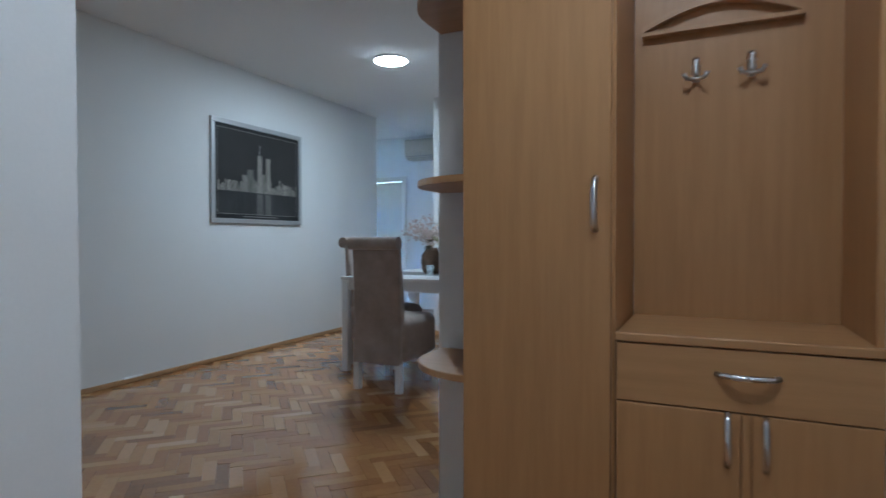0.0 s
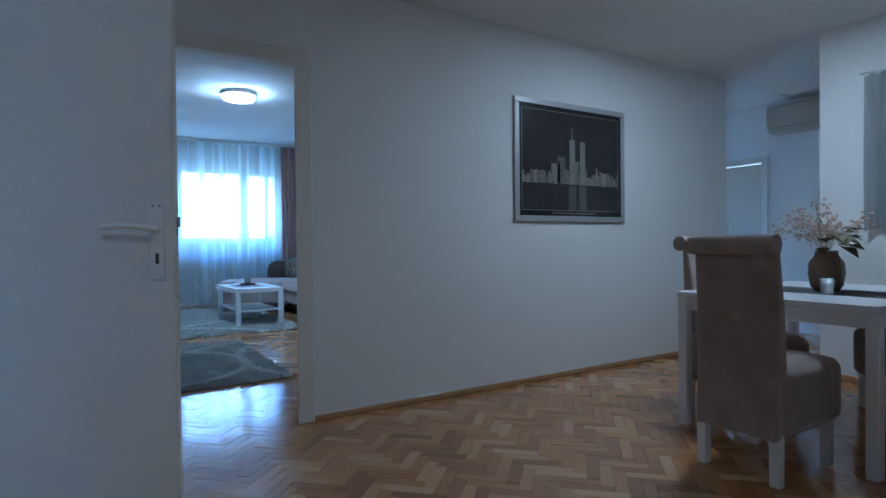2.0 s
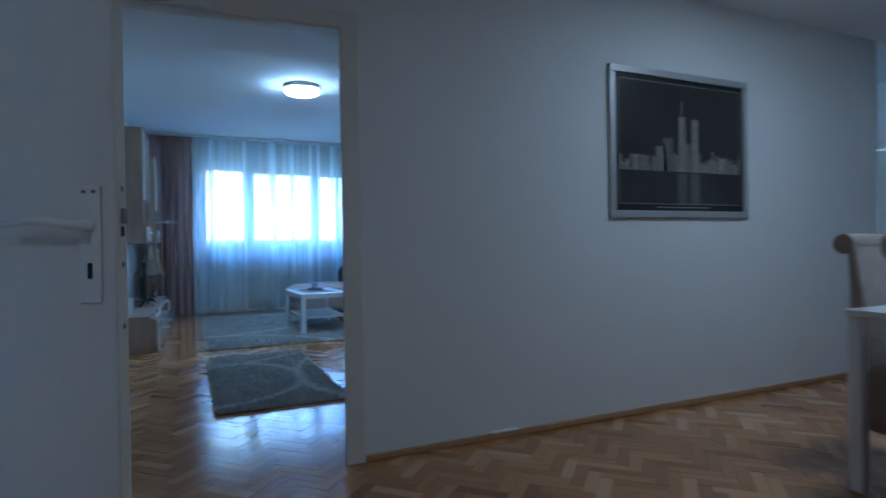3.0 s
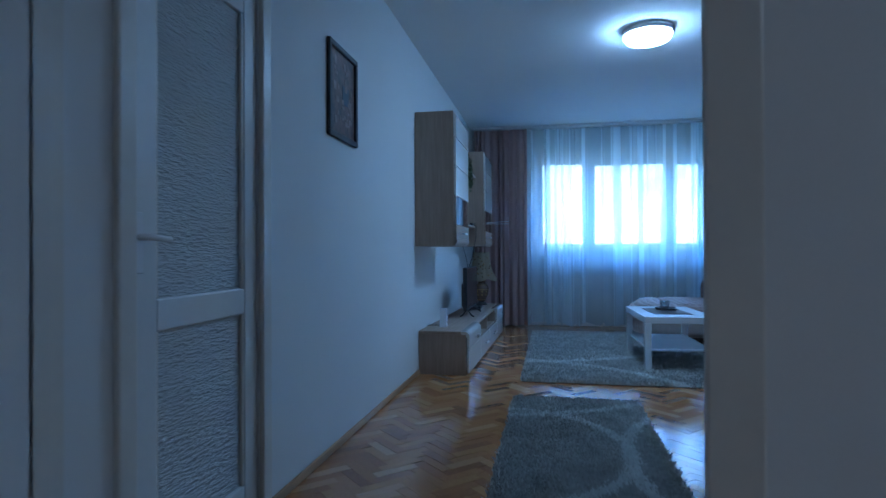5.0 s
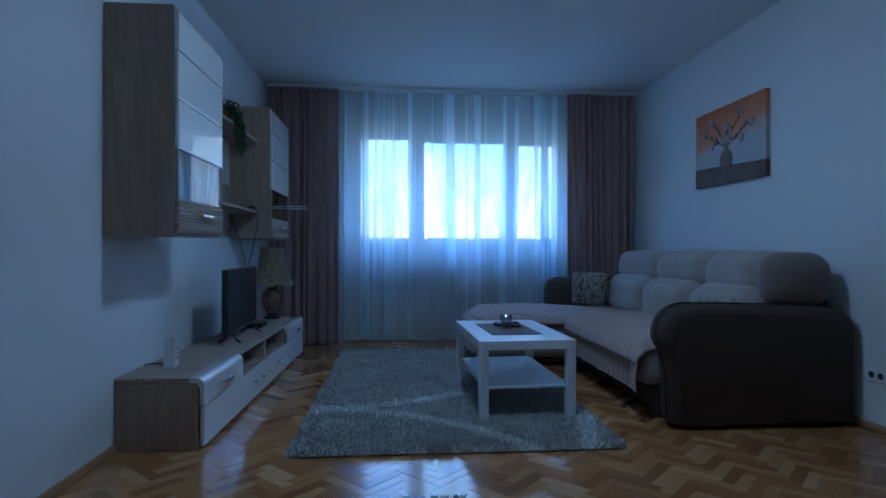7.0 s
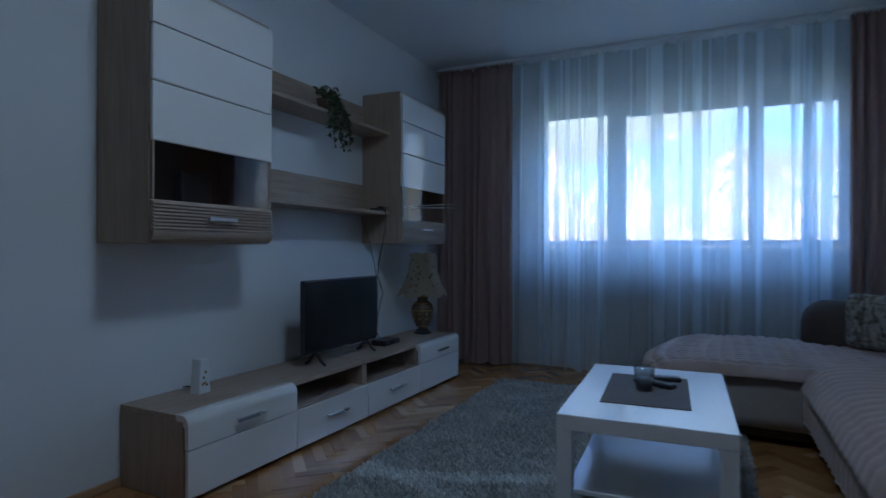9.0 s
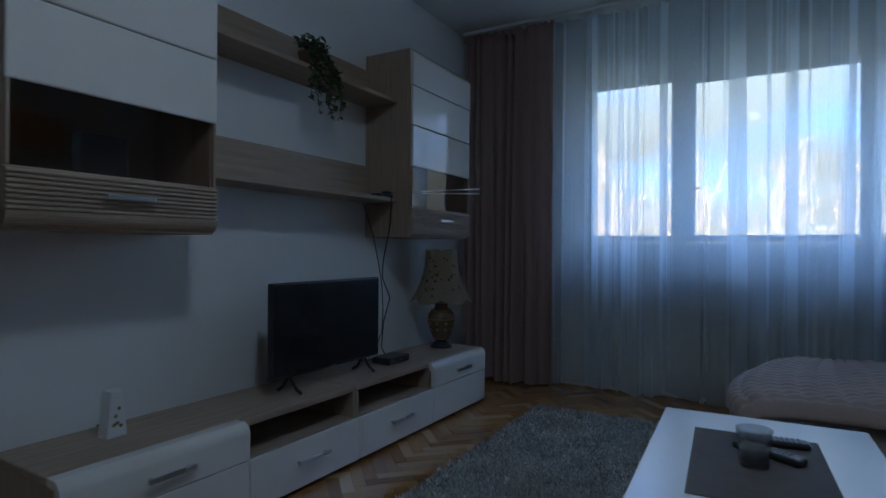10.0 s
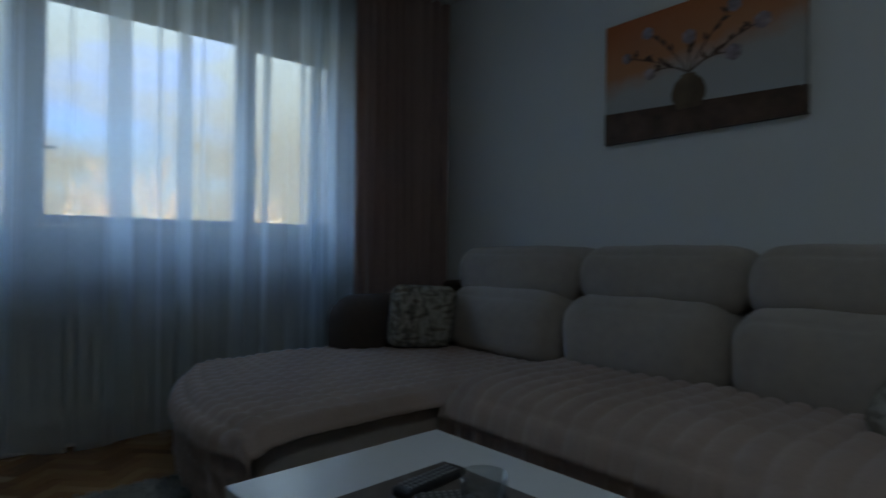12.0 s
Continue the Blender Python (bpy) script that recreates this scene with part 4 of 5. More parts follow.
def remote(x, y, z, rz, n, label):
    t = thing("remote_control", label, "remote control", (x, y, z), local=True, group="remote controls")
    t.rotation_euler = (0, 0, radians(rz))
    part("case", box(-0.09, 0.09, -0.024, 0.024, 0, 0.02, 0.009, 3), M_BLACK, t)
    for i in range(n):
        for j in range(3):
            part("button", box(-0.075 + i * 0.0135, -0.067 + i * 0.0135, -0.017 + j * 0.0135, -0.009 + j * 0.0135, 0.019, 0.0225, 0.001), M_GREYBTN, t)


remote(-7.02, 2.637, TH + 0.003, 62, 10, "black remote control with pale buttons on the mat")
remote(-7.125, 2.647, TH + 0.003, 98, 11, "black remote control lying askew on the mat")



# shaggy rugs
def rug(x0, x1, y0, y1, rings, label, density, seed):
    t = thing("rug", label, "rug", ((x0 + x1) / 2, (y0 + y1) / 2, 0), group="shaggy rugs")
    part("backing", box(x0 + 0.01, x1 - 0.01, y0 + 0.01, y1 - 0.01, 0.001, 0.012, 0.004), M_RUG, t)
    rs = np.random.RandomState(seed)
    n = int((x1 - x0) * (y1 - y0) * density)
    px, py = rs.uniform(x0, x1, n), rs.uniform(y0, y1, n)
    a = rs.uniform(0, 2 * np.pi, n)
    lean = rs.uniform(0.003, 0.022, n)
    la = rs.uniform(0, 2 * np.pi, n)
    h = rs.uniform(0.022, 0.036, n)
    w = rs.uniform(0.0035, 0.0065, n)
    tx, ty = px + lean * np.cos(la), py + lean * np.sin(la)
    z0 = np.full(n, 0.008)
    V = np.stack([np.stack([px - w * np.cos(a), py - w * np.sin(a), z0], 1), np.stack([px + w * np.cos(a), py + w * np.sin(a), z0], 1),
                  np.stack([tx + w * 0.7 * np.cos(a), ty + w * 0.7 * np.sin(a), h], 1), np.stack([tx - w * 0.7 * np.cos(a), ty - w * 0.7 * np.sin(a), h], 1)], 1).reshape(-1, 3)
    V -= np.array(OFF[t.name])
    me = bpy.data.meshes.new("pile")
    me.from_pydata(V.tolist(), [], (np.arange(n)[:, None] * 4 + np.arange(4)).tolist())
    me.materials.append(M_RUG)
    me.materials.append(M_RUG_L)
    light = np.zeros(n, bool)
    for cx, cy, r, wd in rings:
        light |= np.abs(np.hypot(px - cx, py - cy) - r) < wd * rs.uniform(0.6, 1.2, n)
    me.polygons.foreach_set("material_index", light.astype(np.int32))
    ob = new("pile", me)
    ob.parent = t
    OFF[ob.name] = OFF[t.name]
    tagged(ob, "long grey pile with pale curved lines", kind="stuff")


rug(-8.72, -5.96, 1.36, 3.03, ((-9.641, 0.791, 3.032, 0.055), (-5.035, 1.082, 1.74, 0.055), (-9.272, -8.338, 11.665, 0.055)), "large grey shaggy rug with pale curved lines", 14000, 3)
rug(-5.44, -3.63, 1.34, 2.16, ((-6.574, 1.084, 1.628, 0.035), (-4.399, 1.295, 0.696, 0.035), (-4.303, 3.27, 1.314, 0.035)), "small grey shaggy rug with pale curved lines", 15000, 7)


# corner sofa
def round_end(bm):
    """Round the free end of the chaise in plan, more on the window side."""
    for v in bm.verts:
        if v.co.y < 3.0:
            f = (v.co.x + 7.89) / -1.1
            f = max(0.0, min(1.0, f))
            s = 1 - 0.42 * max(0.0, (f - 0.3) / 0.7) ** 2.2 - 0.12 * max(0.0, (0.25 - f) / 0.25) ** 2
            v.co.y = 3.0 - (3.0 - v.co.y) * s
    return bm


sf = thing("corner_sofa", "pale grey corner sofa with dark brown leather arms", "sofa", (-7.6, 3.9, 0))
part("base", box(-6.45, -8.98, 3.42, 4.47, 0.03, 0.24, 0.03, 3), M_LEATHER, sf, "dark brown leather base")
part("chaise_base", round_end(pillow(-7.97, -8.96, 2.64, 3.42, 0.03, 0.13, 0.03, 9)), M_LEATHER, sf, "dark brown leather base")
for x, y in ((-6.5, 3.46), (-8.05, 2.75), (-8.85, 2.85), (-8.9, 4.4), (-6.5, 4.4)):
    part("foot", box(x - 0.03, x + 0.03, y - 0.03, y + 0.03, 0.0, 0.035, 0.004), M_BLACK, sf)
part("seat", pillow(-6.43, -7.92, 3.33, 4.2, 0.19, 0.435, 0.07, 11, (0, 0.01, 0.015), wob=0.004), M_SOFA, sf, smooth=True)
part("chaise_seat", round_end(pillow(-7.90, -9.0, 2.54, 4.2, 0.09, 0.392, 0.075, 17, (0.005, 0.01, 0.015), wob=0.004)), M_SOFA, sf, smooth=True)
def scroll_arm(xa, xb):
    """An upholstered arm: a scrolled front over an upright panel, its long edges rounded."""
    prof = [(3.47, 0.03), (3.405, 0.03), (3.385, 0.06), (3.378, 0.30)]
    prof += [(3.478 + 0.163 * math.cos(a), 0.54 + 0.163 * math.sin(a)) for a in [math.radians(222 - 11 * k) for k in range(13)]]
    prof += [(3.75, 0.698), (4.05, 0.69), (4.36, 0.672), (4.44, 0.655), (4.485, 0.60), (4.495, 0.5), (4.495, 0.03)]
    bm = bmesh.new()
    rings = []
    for x, inset in ((xa, 0.065), (xa - 0.01, 0.032), (xa - 0.03, 0.01), (xa - 0.06, 0.0), (xb + 0.13, 0.0), (xb + 0.085, 0.012), (xb + 0.045, 0.04), (xb + 0.015, 0.08), (xb, 0.12)):
        ring = []
        for y, z in prof:
            ky = inset * (1 if y < 3.6 else -1 if y > 4.4 else 0)
            kz = -inset if z > 0.5 else 0
            ring.append(bm.verts.new((x + 0.004 * math.sin(9 * y + 5 * z), y + ky, z + kz)))
        rings.append(ring)
    n = len(prof)
    for p, q in zip(rings, rings[1:]):
        for i in range(n):
            bm.faces.new((p[i], p[(i + 1) % n], q[(i + 1) % n], q[i]))
    bm.faces.new(rings[0][::-1])
    bm.faces.new(rings[-1])
    bmesh.ops.recalc_face_normals(bm, faces=bm.faces[:])
    return bm


part("arm", scroll_arm(-6.215, -6.435), M_LEATHER, sf, "scrolled dark brown leather arm", True)
pipe = [(-6.262, 3.478 + 0.165 * math.cos(a), 0.54 + 0.165 * math.sin(a)) for a in [math.radians(222 - 11 * k) for k in range(13)]]
part("arm_piping", tube([(-6.262, 3.377, 0.06), (-6.262, 3.376, 0.30)] + pipe + [(-6.262, 3.75, 0.7), (-6.262, 4.05, 0.692), (-6.262, 4.36, 0.674)], 0.004, 6), M_LEATHER, sf, smooth=True)
part("far_arm", pillow(-8.76, -9.06, 3.40, 4.42, 0.22, 0.72, 0.14, 11, (0.004, 0.01, 0.0), wob=0.004), M_LEATHER, sf, "rounded dark leather arm pad", True)
part("back_frame", box(-6.42, -9.05, 4.25, 4.49, 0.2, 0.78, 0.05, 3), M_LEATHER, sf)
cuts = (-6.45, -7.12, -7.86, -8.66)
for a, b in zip(cuts, cuts[1:]):
    part("back_cushion", pillow(a - 0.001, b + 0.001, 3.935, 4.34, 0.40, 0.765, 0.125, 13, (0.003, 0.03, 0.012), wob=0.009), M_SOFA, sf, smooth=True)
cuts = (-6.50, -7.11, -7.85, -8.70)
for a, b in zip(cuts, cuts[1:]):
    part("headrest", pillow(a - 0.001, b + 0.001, 4.05, 4.47, 0.70, 0.985, 0.12, 13, (0.003, 0.016, 0.008), wob=0.008), M_SOFA, sf, smooth=True)
part("headrest_end", pillow(-6.33, -6.51, 4.05, 4.45, 0.66, 0.985, 0.115, 9, (0.01, 0, 0), wob=0.003), M_SOFA_END, sf, "brown end cap of the headrest", True)


def quilt(name, u0, u1, path, du, dv, along_x, label, bulge=0.017, shape=None, cross=0.65):
    """A padded cover: path is its cross-section, swept from u0 to u1 along x (or y)."""
    pts = [Vector(p) for p in path]
    dens = []
    for a, b in zip(pts, pts[1:]):
        k = max(2, int((b - a).length / 0.011))
        dens += [a.lerp(b, i / k) for i in range(k)]
    dens.append(pts[-1])
    nu = int(abs(u1 - u0) / 0.011)
    run = [0]
    for a, b in zip(dens, dens[1:]):
        run.append(run[-1] + (b - a).length)
    bm = bmesh.new()
    grid = []
    for j, p in enumerate(dens):
        d = (dens[min(j + 1, len(dens) - 1)] - dens[max(j - 1, 0)]).normalized()
        nrm = Vector((-d.y, d.x))
        if nrm.y < -0.2:
            nrm = -nrm
        row = []
        for i in range(nu + 1):
            u = u0 + (u1 - u0) * i / nu
            s = abs(u - u0)
            edge = min(1, min(s, abs(u1 - u0) - s) / 0.08)
            q = (abs(math.sin(math.pi * (s + 0.006 * math.sin(run[j] * 9)) / du)) ** 0.38) * (1 - cross + cross * abs(math.sin(math.pi * run[j] / dv)) ** 0.4)
            w = noise.noise(Vector((u * 4, run[j] * 4, 3.1))) * 0.008
            r = (bulge * q + w) * (0.3 + 0.7 * edge)
            a, z = p.x + nrm.x * r, p.y + nrm.y * r - 0.05 * (1 - edge) ** 2 * max(0.0, nrm.y)
            row.append(bm.verts.new((u, a, z) if along_x else (a, u, z)))
        grid.append(row)
    for a, b in zip(grid, grid[1:]):
        for i in range(nu):
            bm.faces.new((a[i], a[i + 1], b[i + 1], b[i]))
    if shape:
        shape(bm)
    bmesh.ops.recalc_face_normals(bm, faces=bm.faces[:])
    bmesh.ops.solidify(bm, geom=bm.faces[:], thickness=0.008)
    hem = [v.co.copy() for v in grid[-1]]
    t = thing(name, label, "sofa cover", ((u0 + u1) / 2, path[0][0], 0.44))
    part("quilted_cloth", bm, M_QUILT, t, smooth=True)
    part("hem", tube(hem[::4] + hem[-1:], 0.007, 6), M_QUILT, t, "stitched hem roll", True)


quilt("seat_cover", -6.43, -7.87, [(3.97, 0.468), (3.55, 0.472), (3.42, 0.463), (3.35, 0.44), (3.305, 0.40), (3.28, 0.34), (3.268, 0.25), (3.272, 0.17)], 0.078, 0.11, True, "pinkish beige quilted cover on the sofa seat", 0.027, None, 0.25)
quilt("chaise_cover", -7.85, -9.02, [(3.95, 0.428), (3.0, 0.426), (2.68, 0.422), (2.57, 0.41), (2.5, 0.375), (2.475, 0.32), (2.485, 0.13)], 0.07, 0.075, True, "pinkish beige quilted cover on the chaise", 0.026, round_end)

def leaf_cloth():
    """Printed cloth: pale ground with broad grey-green and brown leaf shapes."""
    m, nt, b = nodes_of("leaf_pattern_cloth")
    n = noise_tex(nt, 15, 2.5, (2.4, 1, 0.8), 0.5)
    m2 = noise_tex(nt, 11, 1.5, (0.7, 1, 2.2), 0.45)
    c = ramp(nt, n, [(0.4, (0.13, 0.12, 0.1)), (0.46, (0.36, 0.33, 0.29)), (0.56, (0.4, 0.37, 0.32)), (0.6, (0.2, 0.185, 0.15))])
    c = mixc(nt, 0.8, c, ramp(nt, m2, [(0.38, (0.4, 0.36, 0.32)), (0.45, (1, 1, 1)), (0.6, (1, 1, 1)), (0.65, (0.5, 0.42, 0.36))]), 'MULTIPLY')
    nt.links.new(c, b.inputs["Base Color"])
    b.inputs["Roughness"].default_value = 0.9
    bump(nt, b, noise_tex(nt, 250, 2), 0.3, 0.001)
    return m


M_CUSH = leaf_cloth()
cu = solo("cushion", pillow(-0.175, 0.175, -0.06, 0.06, 0, 0.34, 0.055, 11, (0, 0.045, 0)), M_CUSH, "square leaf-patterned cushion leaning on the sofa arm", "cushion", smooth=True)
cu.location, cu.rotation_euler = (-8.63, 3.765, 0.447), (radians(12), radians(3), radians(67))
cl2 = solo("cushion", pillow(-0.165, 0.165, -0.04, 0.04, 0, 0.25, 0.038, 11, (0, 0.03, 0)), M_CUSH, "leaf-patterned cushion lying back against the near arm", "cushion", smooth=True)
cl2.location, cl2.rotation_euler = (-6.63, 3.87, 0.475), (radians(30), 0, radians(93))

# canvas painting above the sofa
cv = thing("canvas_painting", "unframed canvas of a flower vase, orange and grey", "painting", (-7.485, RY, 1.84))
YF = RY - 0.035


def canvas():
    m, nt, b = nodes_of("painted_canvas")
    tc, sep = nt.nodes.new("ShaderNodeTexCoord"), nt.nodes.new("ShaderNodeSeparateXYZ")
    nt.links.new(tc.outputs["Object"], sep.inputs[0])
    n = noise_tex(nt, 9, 4)
    mx = nt.nodes.new("ShaderNodeMath")
    mx.operation = 'MULTIPLY_ADD'
    nt.links.new(sep.outputs["X"], mx.inputs[0])
    mx.inputs[1].default_value = -0.14
    nt.links.new(sep.outputs["Z"], mx.inputs[2])
    ad = nt.nodes.new("ShaderNodeMath")
    ad.operation = 'MULTIPLY_ADD'
    nt.links.new(n, ad.inputs[0])
    ad.inputs[1].default_value = 0.12
    nt.links.new(mx.outputs[0], ad.inputs[2])
    mr = nt.nodes.new("ShaderNodeMapRange")
    mr.inputs[1].default_value, mr.inputs[2].default_value = -0.25, 0.4
    nt.links.new(ad.outputs[0], mr.inputs[0])
    col = ramp(nt, mr.outputs[0], [(0.0, (0.42, 0.43, 0.44)), (0.45, (0.48, 0.46, 0.44)), (0.62, (0.58, 0.24, 0.11)), (1.0, (0.55, 0.15, 0.045))])
    nt.links.new(col, b.inputs["Base Color"])
    b.inputs["Roughness"].default_value = 0.6
    bump(nt, b, noise_tex(nt, 300, 2), 0.3, 0.001)
    return m


part("canvas", box(-7.962, -7.024, YF, RY - 0.002, 1.53, 2.148, 0.004, 2), canvas(), cv)
M_POT = surface("bronze_oil", (0.16, 0.1, 0.055), 0.5, var=0.6, fine=10, coarse=6, bumps=0.3)
M_BAND = surface("dark_brown_oil", (0.12, 0.062, 0.04), 0.55, var=0.6, fine=12, coarse=6, bumps=0.3)
part("table_band", prism([(-7.964, 1.528), (-7.022, 1.528), (-7.022, 1.645), (-7.964, 1.688)], YF - 0.002, RY - 0.004, 1), M_BAND, cv)


def flat(outline, d=0.003):
    return prism([(-7.485 + a, 1.53 + b) for a, b in outline], YF - d, YF, 1)


vp = [(-0.075, 0), (-0.11, 0.05), (-0.115, 0.09), (-0.09, 0.14), (-0.05, 0.165), (-0.045, 0.18), (0.045, 0.18), (0.05, 0.165), (0.09, 0.14), (0.115, 0.09), (0.11, 0.05), (0.075, 0)]
part("painted_vase", flat([(-0.026 + a * 0.72, 0.112 + b * 0.9) for a, b in vp], 0.004), M_POT, cv)
M_PETAL = surface("grey_violet_oil", (0.4, 0.31, 0.34), 0.6, var=0.6, fine=40, coarse=20, bumps=0.3)
stem, leaves = bmesh.new(), bmesh.new()
rnd = random.Random(5)
blooms = [(-0.234, 0.52, 0.03), (-0.349, 0.424, 0.026), (-0.223, 0.315, 0.028), (-0.023, 0.445, 0.034), (0.297, 0.425, 0.036), (0.177, 0.32, 0.036), (0.181, 0.53, 0.032)]
for bx, bz, br in blooms:
    p0, p1 = Vector((-0.026, 0.275)), Vector((bx, bz))
    pc = Vector((-0.026 + 0.4 * (bx + 0.026), max(0.35, 0.275 + 0.6 * (bz - 0.275))))
    pts = []
    for k in range(8):
        f = k / 7
        q = p0.lerp(pc, f).lerp(pc.lerp(p1, f), f)
        pts.append((-7.485 + q.x, YF - 0.002, 1.53 + q.y))
    tube(pts, 0.0024, 5, stem)
    part("painted_flower", flat([(bx + 0.9 * br * math.cos(i * 0.523) * (1 + 0.12 * (i % 2)), bz + 0.95 * br * math.sin(i * 0.523) * (1 + 0.12 * (i % 2))) for i in range(12)], 0.005), M_PETAL, cv)
    for f in (0.45, 0.6, 0.74, 0.88):
        q = p0.lerp(pc, f).lerp(pc.lerp(p1, f), f)
        ang = rnd.uniform(0.3, 2.6)
        dx, dz = math.cos(ang), math.sin(ang)
        o = [(0, 0), (0.02, 0.01), (0.046, 0), (0.02, -0.01)]
        prism([(-7.485 + q.x + a * dx - b * dz, 1.53 + q.y + a * dz + b * dx) for a, b in o], YF - 0.003, YF, 1, leaves)
part("painted_stems", stem, M_BAND, cv, kind="stuff")
part("painted_leaves", leaves, M_BAND, cv)

so = thing("wall_socket", "white double socket low on the wall", "socket", (-6.12, RY, 0.31))
part("plate", box(-6.19, -6.06, RY - 0.012, RY, 0.27, 0.35, 0.006, 2), M_PVC, so)
for x in (-6.155, -6.095):
    part("socket_hole", disc((x, RY - 0.011, 0.31), (0, -1, 0), 0.019, 0.003, 20), M_BLACK, so)

# ---- hall ----
ceiling_lamp(-1.2, 4.09, CH, 0.14, M_HALL_LED, "lit flat round lamp in the hall ceiling", drop=0.024)

ceiling_lamp(1.1, 0.62, CH, 0.15, M_ENT_LED, "lit flat round lamp in the entrance ceiling", drop=0.022)

# open door leaf in the hall
od = thing("door_2", "open white hall door with lever handle and lock", "door", (-1.23, 0.46, 0), kind="structure")
part("leaf", box(-1.252, -1.212, 0.54, 1.099, 0.012, 1.99, 0.004, 2), M_DOOR, od)
part("edge_strip", box(-1.2515, -1.2125, 1.099, 1.1015, 0.012, 1.99, 0.001), M_TRIM, od, "worn cream door edge")
part("lock_plate", box(-1.243, -1.221, 1.1015, 1.103, 0.97, 1.14, 0.0006), M_TRIM, od)
lt = part("latch", box(-1.24, -1.224, 1.103, 1.111, 1.06, 1.09, 0.002), M_STEEL_D, od, "worn steel latch")
part("latch_hole", box(-1.239, -1.225, 1.1028, 1.1038, 1.035, 1.055, 0.0005), M_BLACK, lt)
for z in (0.98, 1.128, 0.86):
    part("screw", disc((-1.232, 1.1025, z), (0, 1, 0), 0.006, 0.0015, 10), M_STEEL_D, od)
for s, x in ((1, -1.212), (-1, -1.252)):
    bp = part("backplate", box(x, x + s * 0.008, 1.034, 1.076, 0.908, 1.132, 0.004, 2), M_PVC, od, "long white handle plate")
    part("keyhole", box(x + s * 0.0078, x + s * 0.009, 1.051, 1.06, 0.955, 0.985, 0.0005), M_BLACK, bp)
    for y in (1.046, 1.064):
        part("cap_screw", box(x + s * 0.0078, x + s * 0.0095, y - 0.004, y + 0.004, 1.117, 1.123, 0.001), M_STEEL_D, bp)
    part("lever", tube([(x + s * 0.008, 1.055, 1.055), (x + s * 0.045, 1.055, 1.055), (x + s * 0.055, 1.045, 1.056), (x + s * 0.056, 1.01, 1.062), (x + s * 0.054, 0.97, 1.064), (x + s * 0.05, 0.925, 1.058)], 0.0105, 10, taper=0.007), M_PVC, bp, "white curved lever", True)
for z in (0.25, 1.7):
    part("hinge", tube([(-1.207, 0.535, z), (-1.207, 0.535, z + 0.09)], 0.008), M_STEEL_D, od, smooth=True)
free_edge, free_at = Vector((-1.232, 1.1, 0)), Vector((-1.222, 1.096, 0))
turn = Matrix.Rotation(radians(-20), 3, 'Z')
od.location = free_at + turn @ (od.location - free_edge)
od.rotation_euler = (0, 0, radians(-20))
fr = thing("door_frame", "cream painted frame round the side doorway", "door frame", (-1.12, 0.45, 0), kind="structure")
for xa, xb in ((-1.52, -1.435), (-0.80, -0.715)):
    part("casing", box(xa, xb, 0.52, 0.536, 0, 2.08, 0.005, 2), M_TRIM, fr)
part("casing", box(-1.435, -0.80, 0.52, 0.536, 2.0, 2.08, 0.005, 2), M_TRIM, fr)

# skyline picture
pc = thing("framed_picture", "night skyline print in a flat silver frame", "picture", (PX, 3.975, 1.58))
y0, y1, z0, z1 = 3.41, 4.54, 1.15, 2.03
X1 = PX + 0.022
for a, b, c, d in ((y0, y1, z0, z0 + 0.042), (y0, y1, z1 - 0.042, z1), (y0, y0 + 0.042, z0 + 0.042, z1 - 0.042), (y1 - 0.042, y1, z0 + 0.042, z1 - 0.042)):
    part("frame_bar", box(PX, X1, a, b, c, d, 0.004, 2), M_SILVER, pc)
part("mount", box(PX, X1 - 0.01, y0 + 0.042, y1 - 0.042, z0 + 0.042, z1 - 0.042, 0), M_PRINT_K, pc, "black mount")
XP = X1 - 0.01
M_LINE = surface("print_line", (0.28, 0.27, 0.25), 0.4, bumps=0)
ia, ib, ja, jb = y0 + 0.07, y1 - 0.07, z0 + 0.085, z1 - 0.075
for a, b, c, d in ((ia - 0.004, ib + 0.004, ja - 0.004, ja), (ia - 0.004, ib + 0.004, jb, jb + 0.004), (ia - 0.004, ia, ja, jb), (ib, ib + 0.004, ja, jb)):
    part("print_border", box(XP, XP + 0.0012, a, b, c, d, 0), M_LINE, pc)
zw = ja + (jb - ja) * 0.27
part("print_sky", box(XP, XP + 0.001, ia, ib, zw, jb, 0), M_PRINT_S, pc)
part("print_water", box(XP, XP + 0.001, ia, ib, ja, zw, 0), M_PRINT_W, pc)
part("caption_bar", box(XP, XP + 0.001, 3.76, 4.2, z0 + 0.06, z0 + 0.066, 0), M_LINE, pc)


def lit_windows():
    m, nt, b = nodes_of("print_towers")
    tc = nt.nodes.new("ShaderNodeTexCoord")
    br = nt.nodes.new("ShaderNodeTexNoise")
    mp = nt.nodes.new("ShaderNodeMapping")
    mp.inputs["Scale"].default_value = (1, 60, 130)
    nt.links.new(tc.outputs["Object"], mp.inputs[0])
    nt.links.new(mp.outputs[0], br.inputs["Vector"])
    br.inputs["Scale"].default_value = 1.4
    geo = nt.nodes.new("ShaderNodeNewGeometry")
    col = ramp(nt, br.outputs[0], [(0.38, (0.05, 0.047, 0.043)), (0.62, (0.42, 0.39, 0.34))])
    col = mixc(nt, 0.7, col, ramp(nt, geo.outputs["Random Per Island"], [(0.0, (0.35, 0.35, 0.35)), (1.0, (1, 1, 1))]), 'MULTIPLY')
    nt.links.new(col, b.inputs["Base Color"])
    b.inputs["Roughness"].default_value = 0.35
    return m


